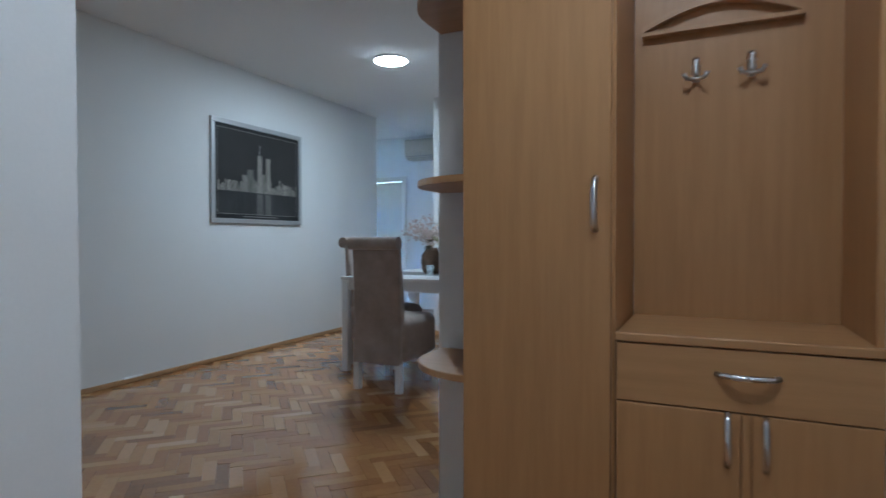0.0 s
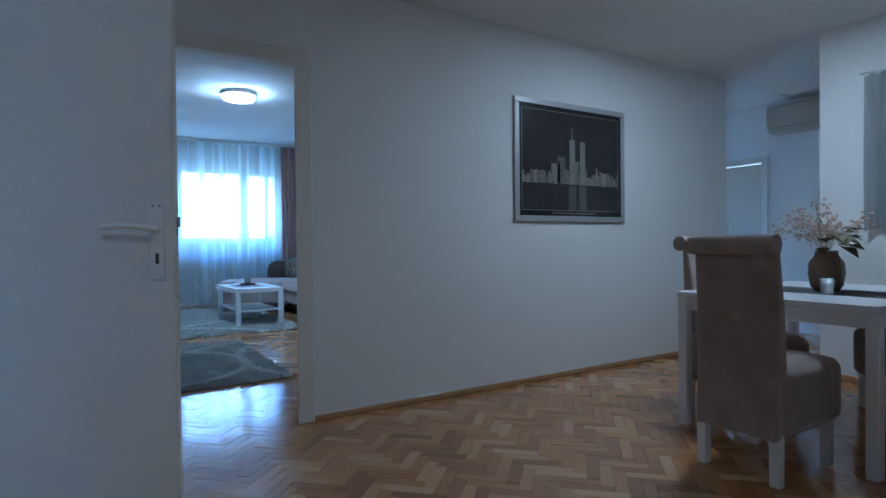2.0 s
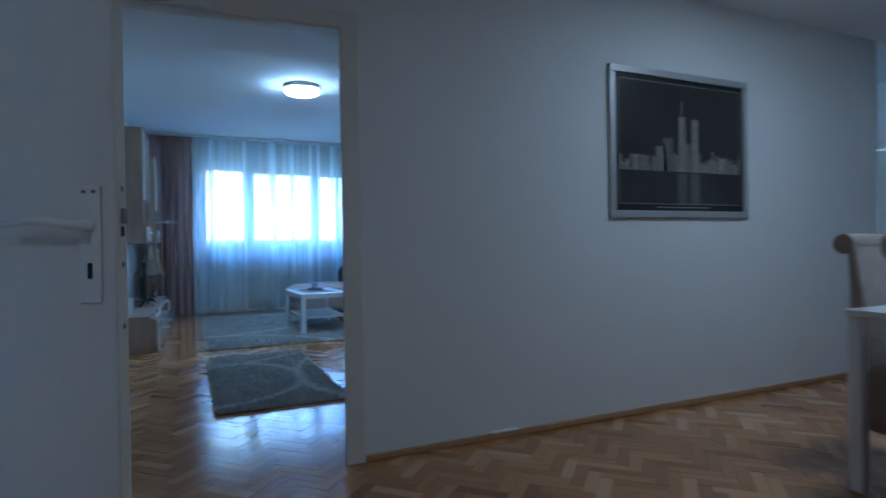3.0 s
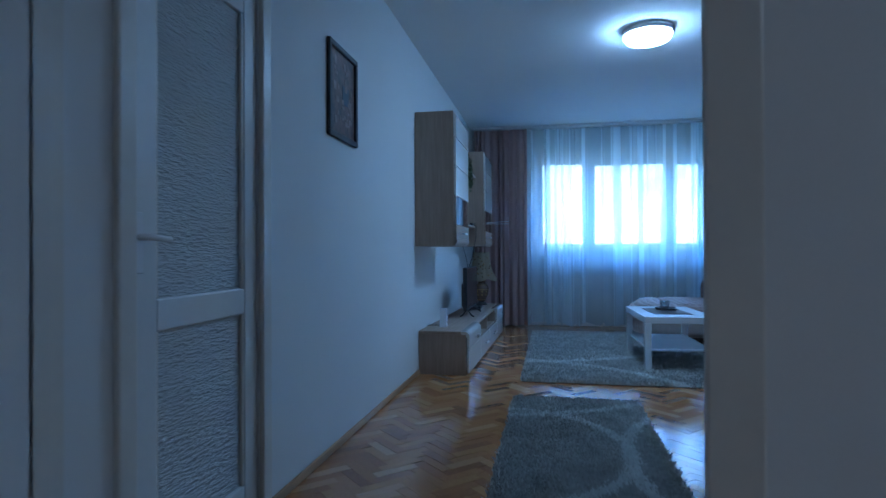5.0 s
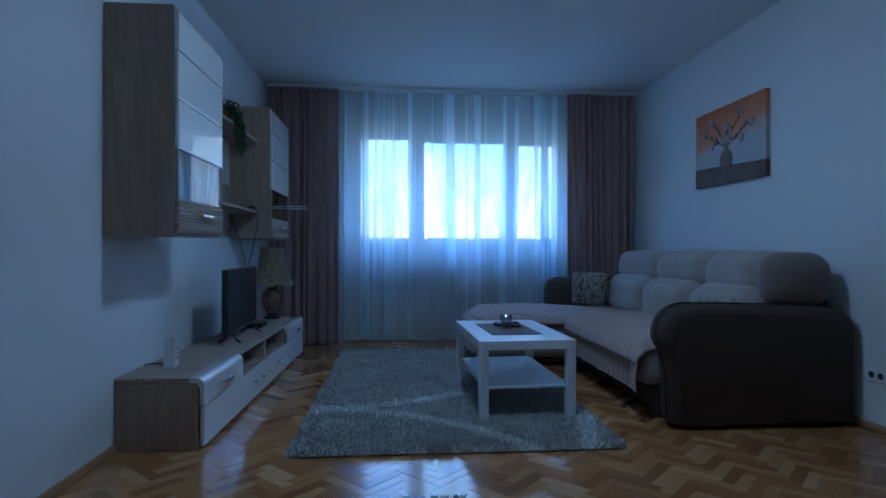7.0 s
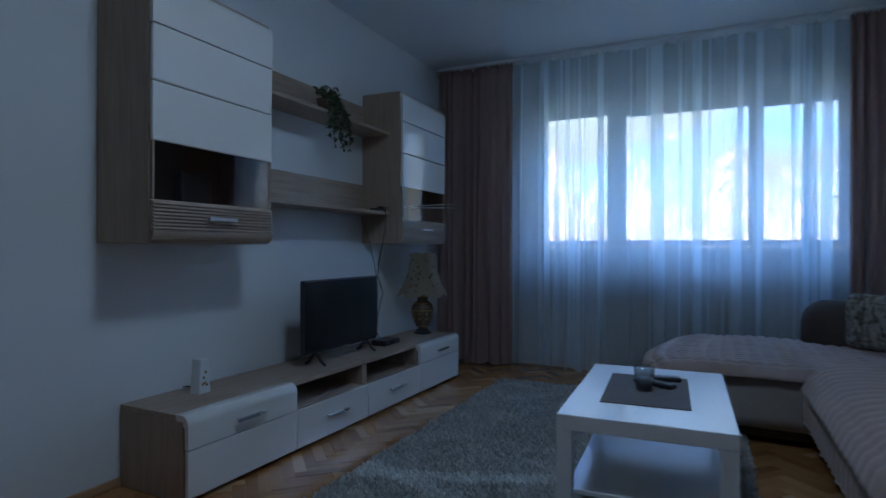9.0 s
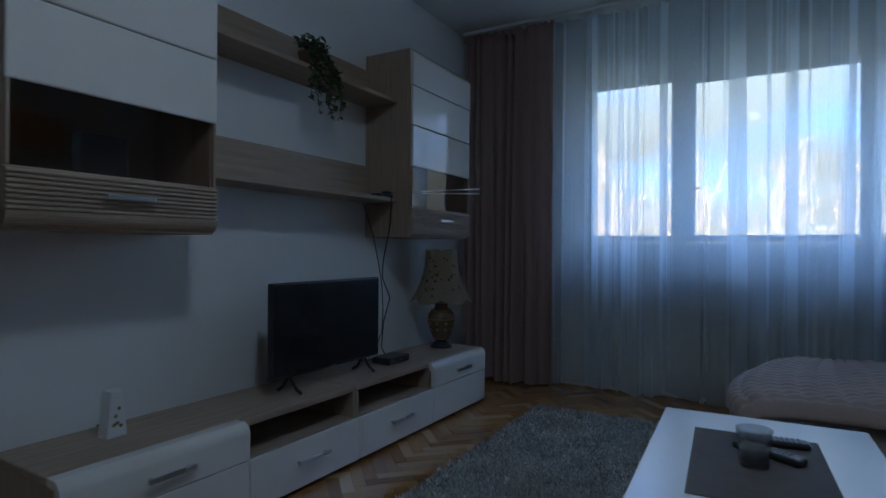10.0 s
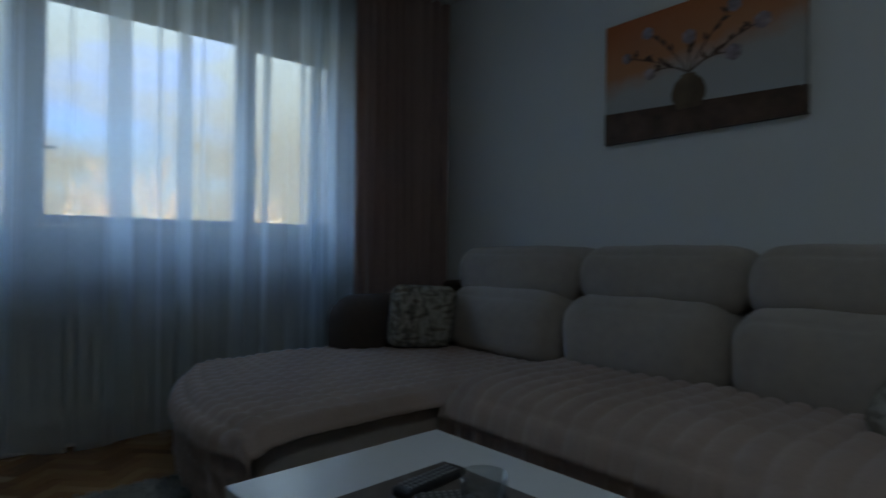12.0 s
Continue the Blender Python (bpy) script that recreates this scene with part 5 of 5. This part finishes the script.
M_TOWERS = lit_windows()
M_REFL = surface("print_reflection", (0.1, 0.095, 0.088), 0.3, var=0.6, fine=8, stretch=(1, 1, 14), bumps=0)
rnd = random.Random(13)
sk = bmesh.new()
a = ia
while a < ib - 0.012:
    w = rnd.uniform(0.012, 0.04)
    h = rnd.uniform(0.03, 0.115) * (1.25 if ia + 0.25 < a < ib - 0.2 else 0.95)
    box(XP + 0.001, XP + 0.0018 + rnd.uniform(0, 0.0006), a, min(a + w, ib), zw, zw + h, 0, bm=sk)
    a += w * rnd.uniform(0.45, 1.0)
for c, w, h in ((0.28, 0.085, 0.15), (0.34, 0.075, 0.2), (0.505, 0.06, 0.175)):
    yy = ia + c * (ib - ia)
    box(XP + 0.001, XP + 0.0022, yy, yy + w, zw, zw + h, 0, bm=sk)
part("skyline", sk, M_TOWERS, pc, "pale lit buildings", kind="stuff")
for c, w, h in ((0.465, 0.056, 0.335), (0.575, 0.054, 0.325)):
    yy = ia + c * (ib - ia)
    tw = part("tower", box(XP + 0.001, XP + 0.0026, yy, yy + w, zw, zw + h, 0), M_TOWERS, pc, "tall pale lit tower")
    part("reflection", box(XP + 0.001, XP + 0.0014, yy - 0.01, yy + w + 0.01, ja, zw - 0.01, 0), M_REFL, pc)
yy = ia + 0.465 * (ib - ia) + 0.028
part("mast", box(XP + 0.001, XP + 0.002, yy - 0.003, yy + 0.003, zw + 0.335, zw + 0.43, 0), M_LINE, pc)


# dining set
def dining_chair(x, y, rz, label):
    t = thing("dining_chair", label, "chair", (x, y, 0), group="dining chairs", local=True)
    t.rotation_euler = (0, 0, radians(rz))
    pts = [(-0.235, 0.19), (-0.185, 0.19), (-0.15, 0.47), (-0.165, 0.72), (-0.205, 0.985), (-0.215, 1.0)]
    back = [(-0.235, 0.985), (-0.225, 0.72), (-0.215, 0.47)]
    part("backrest", prism(pts + back, -0.181, 0.181, 0, bev=0.012), M_VELVET, t)
    part("back_roll", tube([(-0.186, -0.245, 0.985), (0.186, -0.245, 0.985)], 0.043, 20), M_VELVET, t, "rolled top of the backrest")
    part("seat", pillow(-0.2, 0.2, -0.20, 0.29, 0.20, 0.475, 0.045, 9, (0, 0.01, 0.022), wob=0.003), M_VELVET, t, smooth=True)
    for lx in (-0.16, 0.16):
        for ly in (-0.2, 0.215):
            part("leg", prism([(lx - 0.02, ly - 0.02), (lx + 0.02, ly - 0.02), (lx + 0.02, ly + 0.02), (lx - 0.02, ly + 0.02)], 0.0, 0.21, 2, bev=0.003, seg=1), M_TABLE, t, "white square leg")
    return t


c1 = dining_chair(-0.8, 3.43, 0, "taupe velour dining chair with rolled back, white legs")
for m in (pose(-1.24, 3.99, 0, 0, 0, -90), pose(-0.2, 4.05, 0, 0, 0, 90), pose(-0.78, 5.0, 0, 0, 0, 180)):
    copy_thing(c1, m)

dt = thing("dining_table", "white dining table with square legs", "dining table", (-0.92, 4.2, 0))
TZ = 0.727
part("tabletop", box(-1.365, -0.425, 3.605, 4.82, TZ - 0.028, TZ, 0.004, 2), M_TABLE, dt)
part("apron", box(-1.33, -0.48, 3.63, 3.65, TZ - 0.10, TZ - 0.028, 0.002), M_TABLE, dt)
part("apron", box(-1.33, -0.48, 4.775, 4.795, TZ - 0.10, TZ - 0.028, 0.002), M_TABLE, dt)
part("apron", box(-1.36, -1.34, 3.68, 4.75, TZ - 0.10, TZ - 0.028, 0.002), M_TABLE, dt)
part("apron", box(-0.47, -0.45, 3.68, 4.75, TZ - 0.10, TZ - 0.028, 0.002), M_TABLE, dt)
for lx in (-1.36, -0.48):
    for ly in (3.61, 4.745):
        part("leg", box(lx, lx + 0.052, ly, ly + 0.052, 0, TZ - 0.028, 0.004), M_TABLE, dt)
rn = solo("table_runner", box(-1.27, -0.47, 3.98, 4.33, TZ, TZ + 0.003, 0.001), M_RUNNER, "dark striped runner on the dining table", "table runner", (-0.87, 4.15, TZ))
vs = thing("vase", "brown glazed vase with dried pale blossoms", "vase", (-0.87, 4.17, TZ + 0.003))
part("body", lathe([(0.055, 0), (0.075, 0.03), (0.085, 0.09), (0.08, 0.15), (0.055, 0.185), (0.05, 0.205), (0.056, 0.212), (0.046, 0.212), (0.042, 0.17)], 28, (-0.87, 4.17, TZ + 0.003)), M_VASE, vs, smooth=True)
rnd = random.Random(31)
twig, blo, lea = bmesh.new(), bmesh.new(), bmesh.new()
for i in range(17):
    a = rnd.uniform(0, 6.283)
    p = Vector((-0.87, 4.17, TZ + 0.2))
    d = Vector((math.cos(a) * rnd.uniform(0.3, 0.9), math.sin(a) * rnd.uniform(0.3, 0.9), 1)).normalized()
    pts = [p.copy()]
    for k in range(7):
        p = p + d * rnd.uniform(0.03, 0.045)
        d = (d + Vector((rnd.uniform(-0.3, 0.3), rnd.uniform(-0.3, 0.3), rnd.uniform(-0.25, 0.05)))).normalized()
        pts.append(p.copy())
        if k > 1:
            for q in range(5):
                c = p + Vector((rnd.gauss(0, 0.016), rnd.gauss(0, 0.016), rnd.gauss(0, 0.016)))
                bmesh.ops.create_icosphere(blo, subdivisions=1, radius=rnd.uniform(0.005, 0.011), matrix=Matrix.Translation(c))
    tube(pts, 0.002, 4, twig)
for i in range(14):
    a = rnd.uniform(-1.3, 1.0)
    p = Vector((-0.87, 4.17, TZ + 0.22)) + Vector((math.cos(a), math.sin(a), rnd.uniform(0.1, 1.2))) * rnd.uniform(0.05, 0.1)
    leaf_mesh(lea, p, Vector((math.cos(a), math.sin(a), rnd.uniform(-0.5, 0.4))), rnd.uniform(0.08, 0.13), Vector((0, 0, 1)))
part("twigs", twig, M_BARK, vs)
part("blossoms", blo, M_BLOSSOM, vs, "pale dried blossoms", kind="stuff")
part("leaves", lea, M_LEAF_D, vs, "olive dried leaves")
cg = solo("drinking_glass", lathe([(0.027, 0.0), (0.034, 0.085), (0.0315, 0.085), (0.025, 0.01)], 24, (-0.757, 3.92, TZ)), M_CUP, "clear water glass on the dining table", "glass", (-0.757, 3.92, TZ), True)
cg.visible_shadow = False

# small window with net curtain
w2 = thing("window_2", "small white window with added grey slats blocking the sky", "window", (-0.44, 5.45, 1.06), kind="structure")
for a, b, c, d in ((-1.08, -1.03, 1.06, 2.1), (0.15, 0.2, 1.06, 2.1), (-1.03, 0.15, 1.06, 1.11), (-1.03, 0.15, 2.05, 2.1), (-0.47, -0.41, 1.11, 2.05)):
    part("window_frame", box(a, b, 5.42, 5.48, c, d, 0.004), M_PVC, w2)
part("pane", box(-1.03, 0.15, 5.45, 5.456, 1.11, 2.05, 0), M_GLASS, w2).visible_shadow = False
# Added slats behind the pane block the sky, so the curtain stays dim.
for i in range(24):
    part("slat", box(-1.08, 0.2, 5.49, 5.505, 1.06 + i * 0.0435, 1.1 + i * 0.0435, 0.004), M_SHUTTER, w2)
net = curtain(0, 1.4, 0, 2.11, 1.05, 10, 0.018, 0.01, 17, 0.02)
bmesh.ops.rotate(net, verts=net.verts[:], cent=(0, 0, 0), matrix=Matrix.Rotation(radians(-90), 3, 'Z'))
bmesh.ops.translate(net, verts=net.verts[:], vec=(-1.15, 5.345, 0))
solo("net_curtain", net, M_GREYCURT, "short grey net curtain over the small window", "curtain", (-0.45, 5.345, 2.11), True)
solo("curtain_pole", tube([(-1.18, 5.345, 2.12), (0.28, 5.345, 2.12)], 0.009), M_PVC, "thin white curtain pole on the dining wall", "curtain pole", (-0.45, 5.345, 2.12), True)

# far passage: door, air conditioner
fd = thing("door_3", "closed cream door in a painted frame", "door", (-3.26, 7.33, 0), kind="structure")
part("leaf", box(-3.61, -2.91, 7.325, 7.36, 0.005, 1.85, 0.004), surface("cream_door", (0.62, 0.58, 0.5), 0.5, var=0.06, fine=30, bumps=0.1), fd)
for xa, xb in ((-3.70, -3.62), (-2.90, -2.83)):
    part("casing", box(xa, xb, 7.28, 7.3, 0, 1.93, 0.005), M_TRIM, fd)
part("casing", box(-3.62, -2.90, 7.28, 7.3, 1.86, 1.93, 0.005), M_TRIM, fd)
part("door_handle", tube([(-2.97, 7.325, 1.03), (-2.97, 7.275, 1.03), (-3.08, 7.27, 1.03)], 0.009), M_METAL, fd, smooth=True)
ac = thing("air_conditioner", "white split air conditioner under the ceiling", "air conditioner", (-2.33, 7.3, 2.13))
pts = [(7.299, 2.14), (7.299, 2.42), (7.10, 2.42), (7.075, 2.40), (7.07, 2.24), (7.10, 2.165), (7.16, 2.14)]
part("housing", prism(pts, -2.735, -1.92, 0, bev=0.012), M_AC, ac)
part("front_panel", box(-2.725, -1.93, 7.064, 7.071, 2.235, 2.4, 0.003), M_AC, ac)
for i in range(2):
    part("louvre", box(-2.69, -1.965, 7.078 + 0.03 * i, 7.1 + 0.03 * i, 2.178 - 0.02 * i, 2.184 - 0.02 * i, 0.001), M_GREYBTN, ac)
w3 = thing("window_3", "white passage window", "window", (-5.12, 6.7, 0.9), kind="structure")
for a, b, c, d in ((6.3, 6.35, 0.9, 2.1), (7.05, 7.1, 0.9, 2.1), (6.35, 7.05, 0.9, 0.95), (6.35, 7.05, 2.05, 2.1)):
    part("window_frame", box(-5.16, -5.08, a, b, c, d, 0.004), M_PVC, w3)
part("pane", box(-5.125, -5.119, 6.35, 7.05, 0.95, 2.05, 0), M_GLASS, w3).visible_shadow = False

# wardrobe with coat niche
FY, BY, WH = 1.50, 1.895, 2.25
wd = thing("wardrobe", "tall beech wardrobe with rounded end shelves", "wardrobe", (0.76, 1.7, 0))
part("side_panel", box(0.556, 0.574, FY + 0.018, BY, 0, WH, 0.002), M_BEECH_Z, wd)
part("side_panel", box(0.955, 0.973, FY + 0.018, BY, 0, WH, 0.002), M_BEECH_Z, wd)
part("top_panel", box(0.574, 0.955, FY + 0.018, BY, WH - 0.018, WH, 0.002), M_BEECH_X, wd)
part("bottom_panel", box(0.574, 0.955, FY + 0.018, BY, 0.05, 0.068, 0.002), M_BEECH_X, wd)
part("back_panel", box(0.574, 0.955, BY - 0.006, BY, 0.068, WH - 0.018, 0), M_BEECH_Z, wd)
part("plinth", box(0.574, 0.955, FY + 0.04, FY + 0.055, 0, 0.05, 0), M_BEECH_X, wd)
wdoor = part("door", box(0.557, 0.964, FY, FY + 0.018, 0.055, WH, 0.003, 2), M_BEECH_Z, wd, "beech door with vertical grain")


def bow_handle(p, q, out, parent, r=0.007):
    p, q, out = Vector(p), Vector(q), Vector(out)
    pts = [p.lerp(q, i / 10) + out * math.sin(math.pi * i / 10) ** 0.6 for i in range(11)]
    part("handle", tube(pts, r, 8), M_METAL, parent, "bowed matt metal handle", True)


bow_handle((0.925, FY, 1.035), (0.925, FY, 1.17), (0, -0.028, 0), wdoor, 0.0085)
for z in (1.18, 0.595, 1.755):
    out = [(0.556, FY + 0.03)] + [(0.556 - 0.255 * math.sin(a), FY + 0.03 + 0.235 * (1 - math.cos(a))) for a in [i * math.pi / 24 for i in range(1, 13)]] + [(0.301, BY), (0.556, BY)]
    part("end_shelf", prism(out, z, z + 0.022, 2, bev=0.004), M_BEECH_X, wd, "rounded open end shelf")
cn = thing("coat_cabinet", "beech coat niche with drawer and two doors", "cabinet", (1.25, 1.7, 0))
part("side_panel", box(1.515, 1.533, FY + 0.018, BY, 0, WH, 0.002), M_BEECH_Z, cn)
part("back_panel", box(0.976, 1.515, BY - 0.02, BY, 0.0, WH, 0), M_BEECH_Z, cn)
part("counter", box(0.976, 1.533, FY - 0.004, BY - 0.02, 0.757, 0.779, 0.003), M_BEECH_X, cn)
part("top_panel", box(0.976, 1.515, FY + 0.018, BY - 0.02, WH - 0.018, WH, 0.002), M_BEECH_X, cn)
part("bottom_panel", box(0.976, 1.515, FY + 0.018, BY - 0.02, 0.05, 0.068, 0.002), M_BEECH_X, cn)
dw2 = part("drawer", box(0.978, 1.531, FY, FY + 0.018, 0.609, 0.754, 0.002, 2), M_BEECH_X, cn)
bow_handle((1.205, FY, 0.695), (1.335, FY, 0.695), (0, -0.026, 0), dw2)
part("divider", box(1.260, 1.278, FY + 0.002, FY + 0.03, 0.068, 0.606, 0.001), M_BEECH_Z, cn)
d1 = part("door", box(0.978, 1.258, FY, FY + 0.018, 0.055, 0.606, 0.003, 2), M_BEECH_Z, cn)
bow_handle((1.23, FY, 0.48), (1.23, FY, 0.605), (0, -0.026, 0), d1)
d2 = part("door", box(1.28, 1.531, FY, FY + 0.018, 0.055, 0.606, 0.003, 2), M_BEECH_Z, cn)
bow_handle((1.308, FY, 0.48), (1.308, FY, 0.605), (0, -0.026, 0), d2)
cr = thing("coat_rack", "curved beech coat rail on the niche back", "coat rack", (1.21, 1.87, 1.63))
for lift, z in ((0.06, 1.635), (0.0, 1.625)):
    part("rail", prism([(1.0 + 0.42 * i / 16, z + lift * math.sin(math.pi * i / 16) + (0.012 if lift == 0 else 0.018)) for i in range(17)] + [(1.42 - 0.42 * i / 16, z + lift * math.sin(math.pi * i / 16)) for i in range(17)], 1.845, 1.874, 1), M_BEECH_X, cr)
for x in (1.15, 1.295):
    hk = thing("coat_hook", "double metal coat hook on the niche back", "hook", (x, 1.875, 1.5), group="coat hooks")
    part("stem", lathe([(0.009, 0), (0.012, 0.01), (0.007, 0.018), (0.012, 0.028), (0.007, 0.036), (0.011, 0.046), (0.004, 0.056)], 12, (x, 1.862, 1.492)), M_METAL, hk, smooth=True)
    part("plate", box(x - 0.01, x + 0.01, 1.868, 1.875, 1.475, 1.55, 0.003), M_METAL, hk)
    part("prongs", tube([(x - 0.032, 1.832, 1.495), (x - 0.024, 1.836, 1.482), (x, 1.862, 1.484), (x + 0.024, 1.836, 1.482), (x + 0.032, 1.832, 1.495)], 0.006, 8), M_METAL, hk, smooth=True)

cc = solo("cable_clip", box(PX, PX + 0.018, 2.63, 2.78, 0.03, 0.042, 0.003), M_PVC, "short white cable clip along the skirting", "cable clip", (PX, 2.7, 0.03))

# ---- bare trees outside ----
def tree_mesh(seed, height, spread):
    rnd = random.Random(seed)
    trunk, crown = bmesh.new(), bmesh.new()
    pts = [Vector((0.15 * math.sin(i * 0.9 + seed), 0.15 * math.cos(i * 0.7), height * 0.85 * i / 7)) for i in range(8)]
    tube(pts, 0.2, 7, trunk, 0.03)
    def grow(p, d, length, r, level):
        q = [p]
        for k in range(4):
            d = (d + Vector((rnd.uniform(-0.25, 0.25), rnd.uniform(-0.25, 0.25), rnd.uniform(0, 0.2)))).normalized()
            q.append(q[-1] + d * length / 4)
        tube(q, r, 4 if level else 5, crown, r * 0.35)
        if level < 2:
            for k in range(6 if level == 0 else 5):
                s = q[1 + k % 4]
                e = (d + Vector((rnd.uniform(-1, 1), rnd.uniform(-1, 1), rnd.uniform(-0.1, 0.6)))).normalized()
                grow(s, e, length * rnd.uniform(0.4, 0.6), r * 0.45, level + 1)
        else:
            for k in range(4):
                c = q[rnd.randint(1, 4)]
                leaf_mesh(crown, c, Vector((rnd.uniform(-1, 1), rnd.uniform(-1, 1), rnd.uniform(-1, 1))), rnd.uniform(0.1, 0.2), Vector((0, 0.3, 1)))
    for i in range(16):
        f = 0.25 + 0.7 * i / 16
        a = i * 2.4 + rnd.uniform(-0.4, 0.4)
        p = pts[min(7, int(f * 8))]
        grow(p, Vector((math.cos(a), math.sin(a), 0.9)).normalized(), spread * (1.25 - f) * rnd.uniform(0.8, 1.2), 0.05 * (1.2 - f), 0)
    return trunk, crown


M_DRYLEAF = surface("russet_leaf", (0.78, 0.58, 0.38), 0.8, var=0.4, fine=6, bumps=0.0)
tr = thing("tree", "almost bare tree with a few russet leaves", "tree", (-38, -5, -6), group="trees outside", local=True)
tk, cw = tree_mesh(2, 13, 4.0)
part("trunk", tk, M_BARK, tr, smooth=True)
part("crown", cw, M_DRYLEAF, tr)
for i, (x, y, s) in enumerate(((-42, -1.5, 1.1), (-36, 6.5, 0.85), (-46, 11, 1.0), (-40, 15.5, 0.8), (-50, 3.5, 1.15), (-44, -9, 1.2))):
    copy_thing(tr, pose(x, y, -6, 0, 0, 50 * i + 20)).scale = (s, s, s)


# ---- oak parquet in herringbone ----
BL, BW = 0.22, 0.055
rs = np.random.RandomState(12)


def inside(x, y):
    if -9.5 < x < -2.45 and 0.45 < y < 4.55:
        return True
    if -2.6 < x < 1.3 and 0.3 < y < 5.45:
        return True
    if 0.3 < x < 1.85 and -1.25 < y < 1.95:
        return True
    return -5.1 < x < -1.4 and 5.4 < y < 7.35


def near(x, y):
    return -2.35 < x < -0.05 and 1.6 < y < 3.9


flo = bpy.data.objects["floor"]
verts, faces, singles = [], [], []
c45 = math.sqrt(0.5)
for k in range(-260, 261):
    for m in range(-40, 41):
        u0, v0 = k * BW + m * BL, k * BW - m * BL
        for hv in (0, 1):
            if hv == 0:
                uc, vc, lu, lv = u0 + BL / 2, v0 + BW / 2, BL, BW
            else:
                uc, vc, lu, lv = u0 + BL + BW / 2, v0 + BW - BL / 2, BW, BL
            x, y = (uc + vc) * c45 - 4.0, (vc - uc) * c45 + 2.5
            if not inside(x, y):
                continue
            tx, ty, dz = rs.normal(0, 0.0042), rs.normal(0, 0.0042), rs.uniform(-0.0006, 0.0006)
            if near(x, y) and len(singles) < 300:
                singles.append((x, y, hv, tx, ty, dz))
                continue
            g = 0.0004
            quad = []
            for su, sv in ((-1, -1), (1, -1), (1, 1), (-1, 1)):
                du, dv = su * (lu / 2 - g), sv * (lv / 2 - g)
                quad.append(((du + dv) * c45, (dv - du) * c45))
            b = len(verts)
            for px, py in quad:
                verts.append((x + px, y + py, -0.001 + dz + px * tx + py * ty))
            for px, py in quad:
                verts.append((x + px * 1.004, y + py * 1.004, -0.0058))
            faces.append((b, b + 1, b + 2, b + 3))
            for i in range(4):
                j = (i + 1) % 4
                faces.append((b + j, b + i, b + 4 + i, b + 4 + j))
me = bpy.data.meshes.new("parquet_field")
me.from_pydata(verts, [], faces)
me.materials.append(M_PARQUET)
pf = new("parquet_field", me)
pf.parent = flo
tagged(pf, "glossy oak parquet blocks in herringbone", kind="stuff")
bm = box(-BL / 2 + 0.0004, BL / 2 - 0.0004, -BW / 2 + 0.0004, BW / 2 - 0.0004, -0.005, 0, 0.0008)
blk = bpy.data.meshes.new("parquet_block")
bm.to_mesh(blk)
bm.free()
blk.materials.append(M_PARQUET)
for x, y, hv, tx, ty, dz in singles:
    ob = new("parquet_block", blk)
    ob.parent = flo
    ob.matrix_basis = Matrix.Translation((x, y, -0.001 + dz)) @ Euler((ty, -tx, radians(-45 + 90 * hv))).to_matrix().to_4x4()
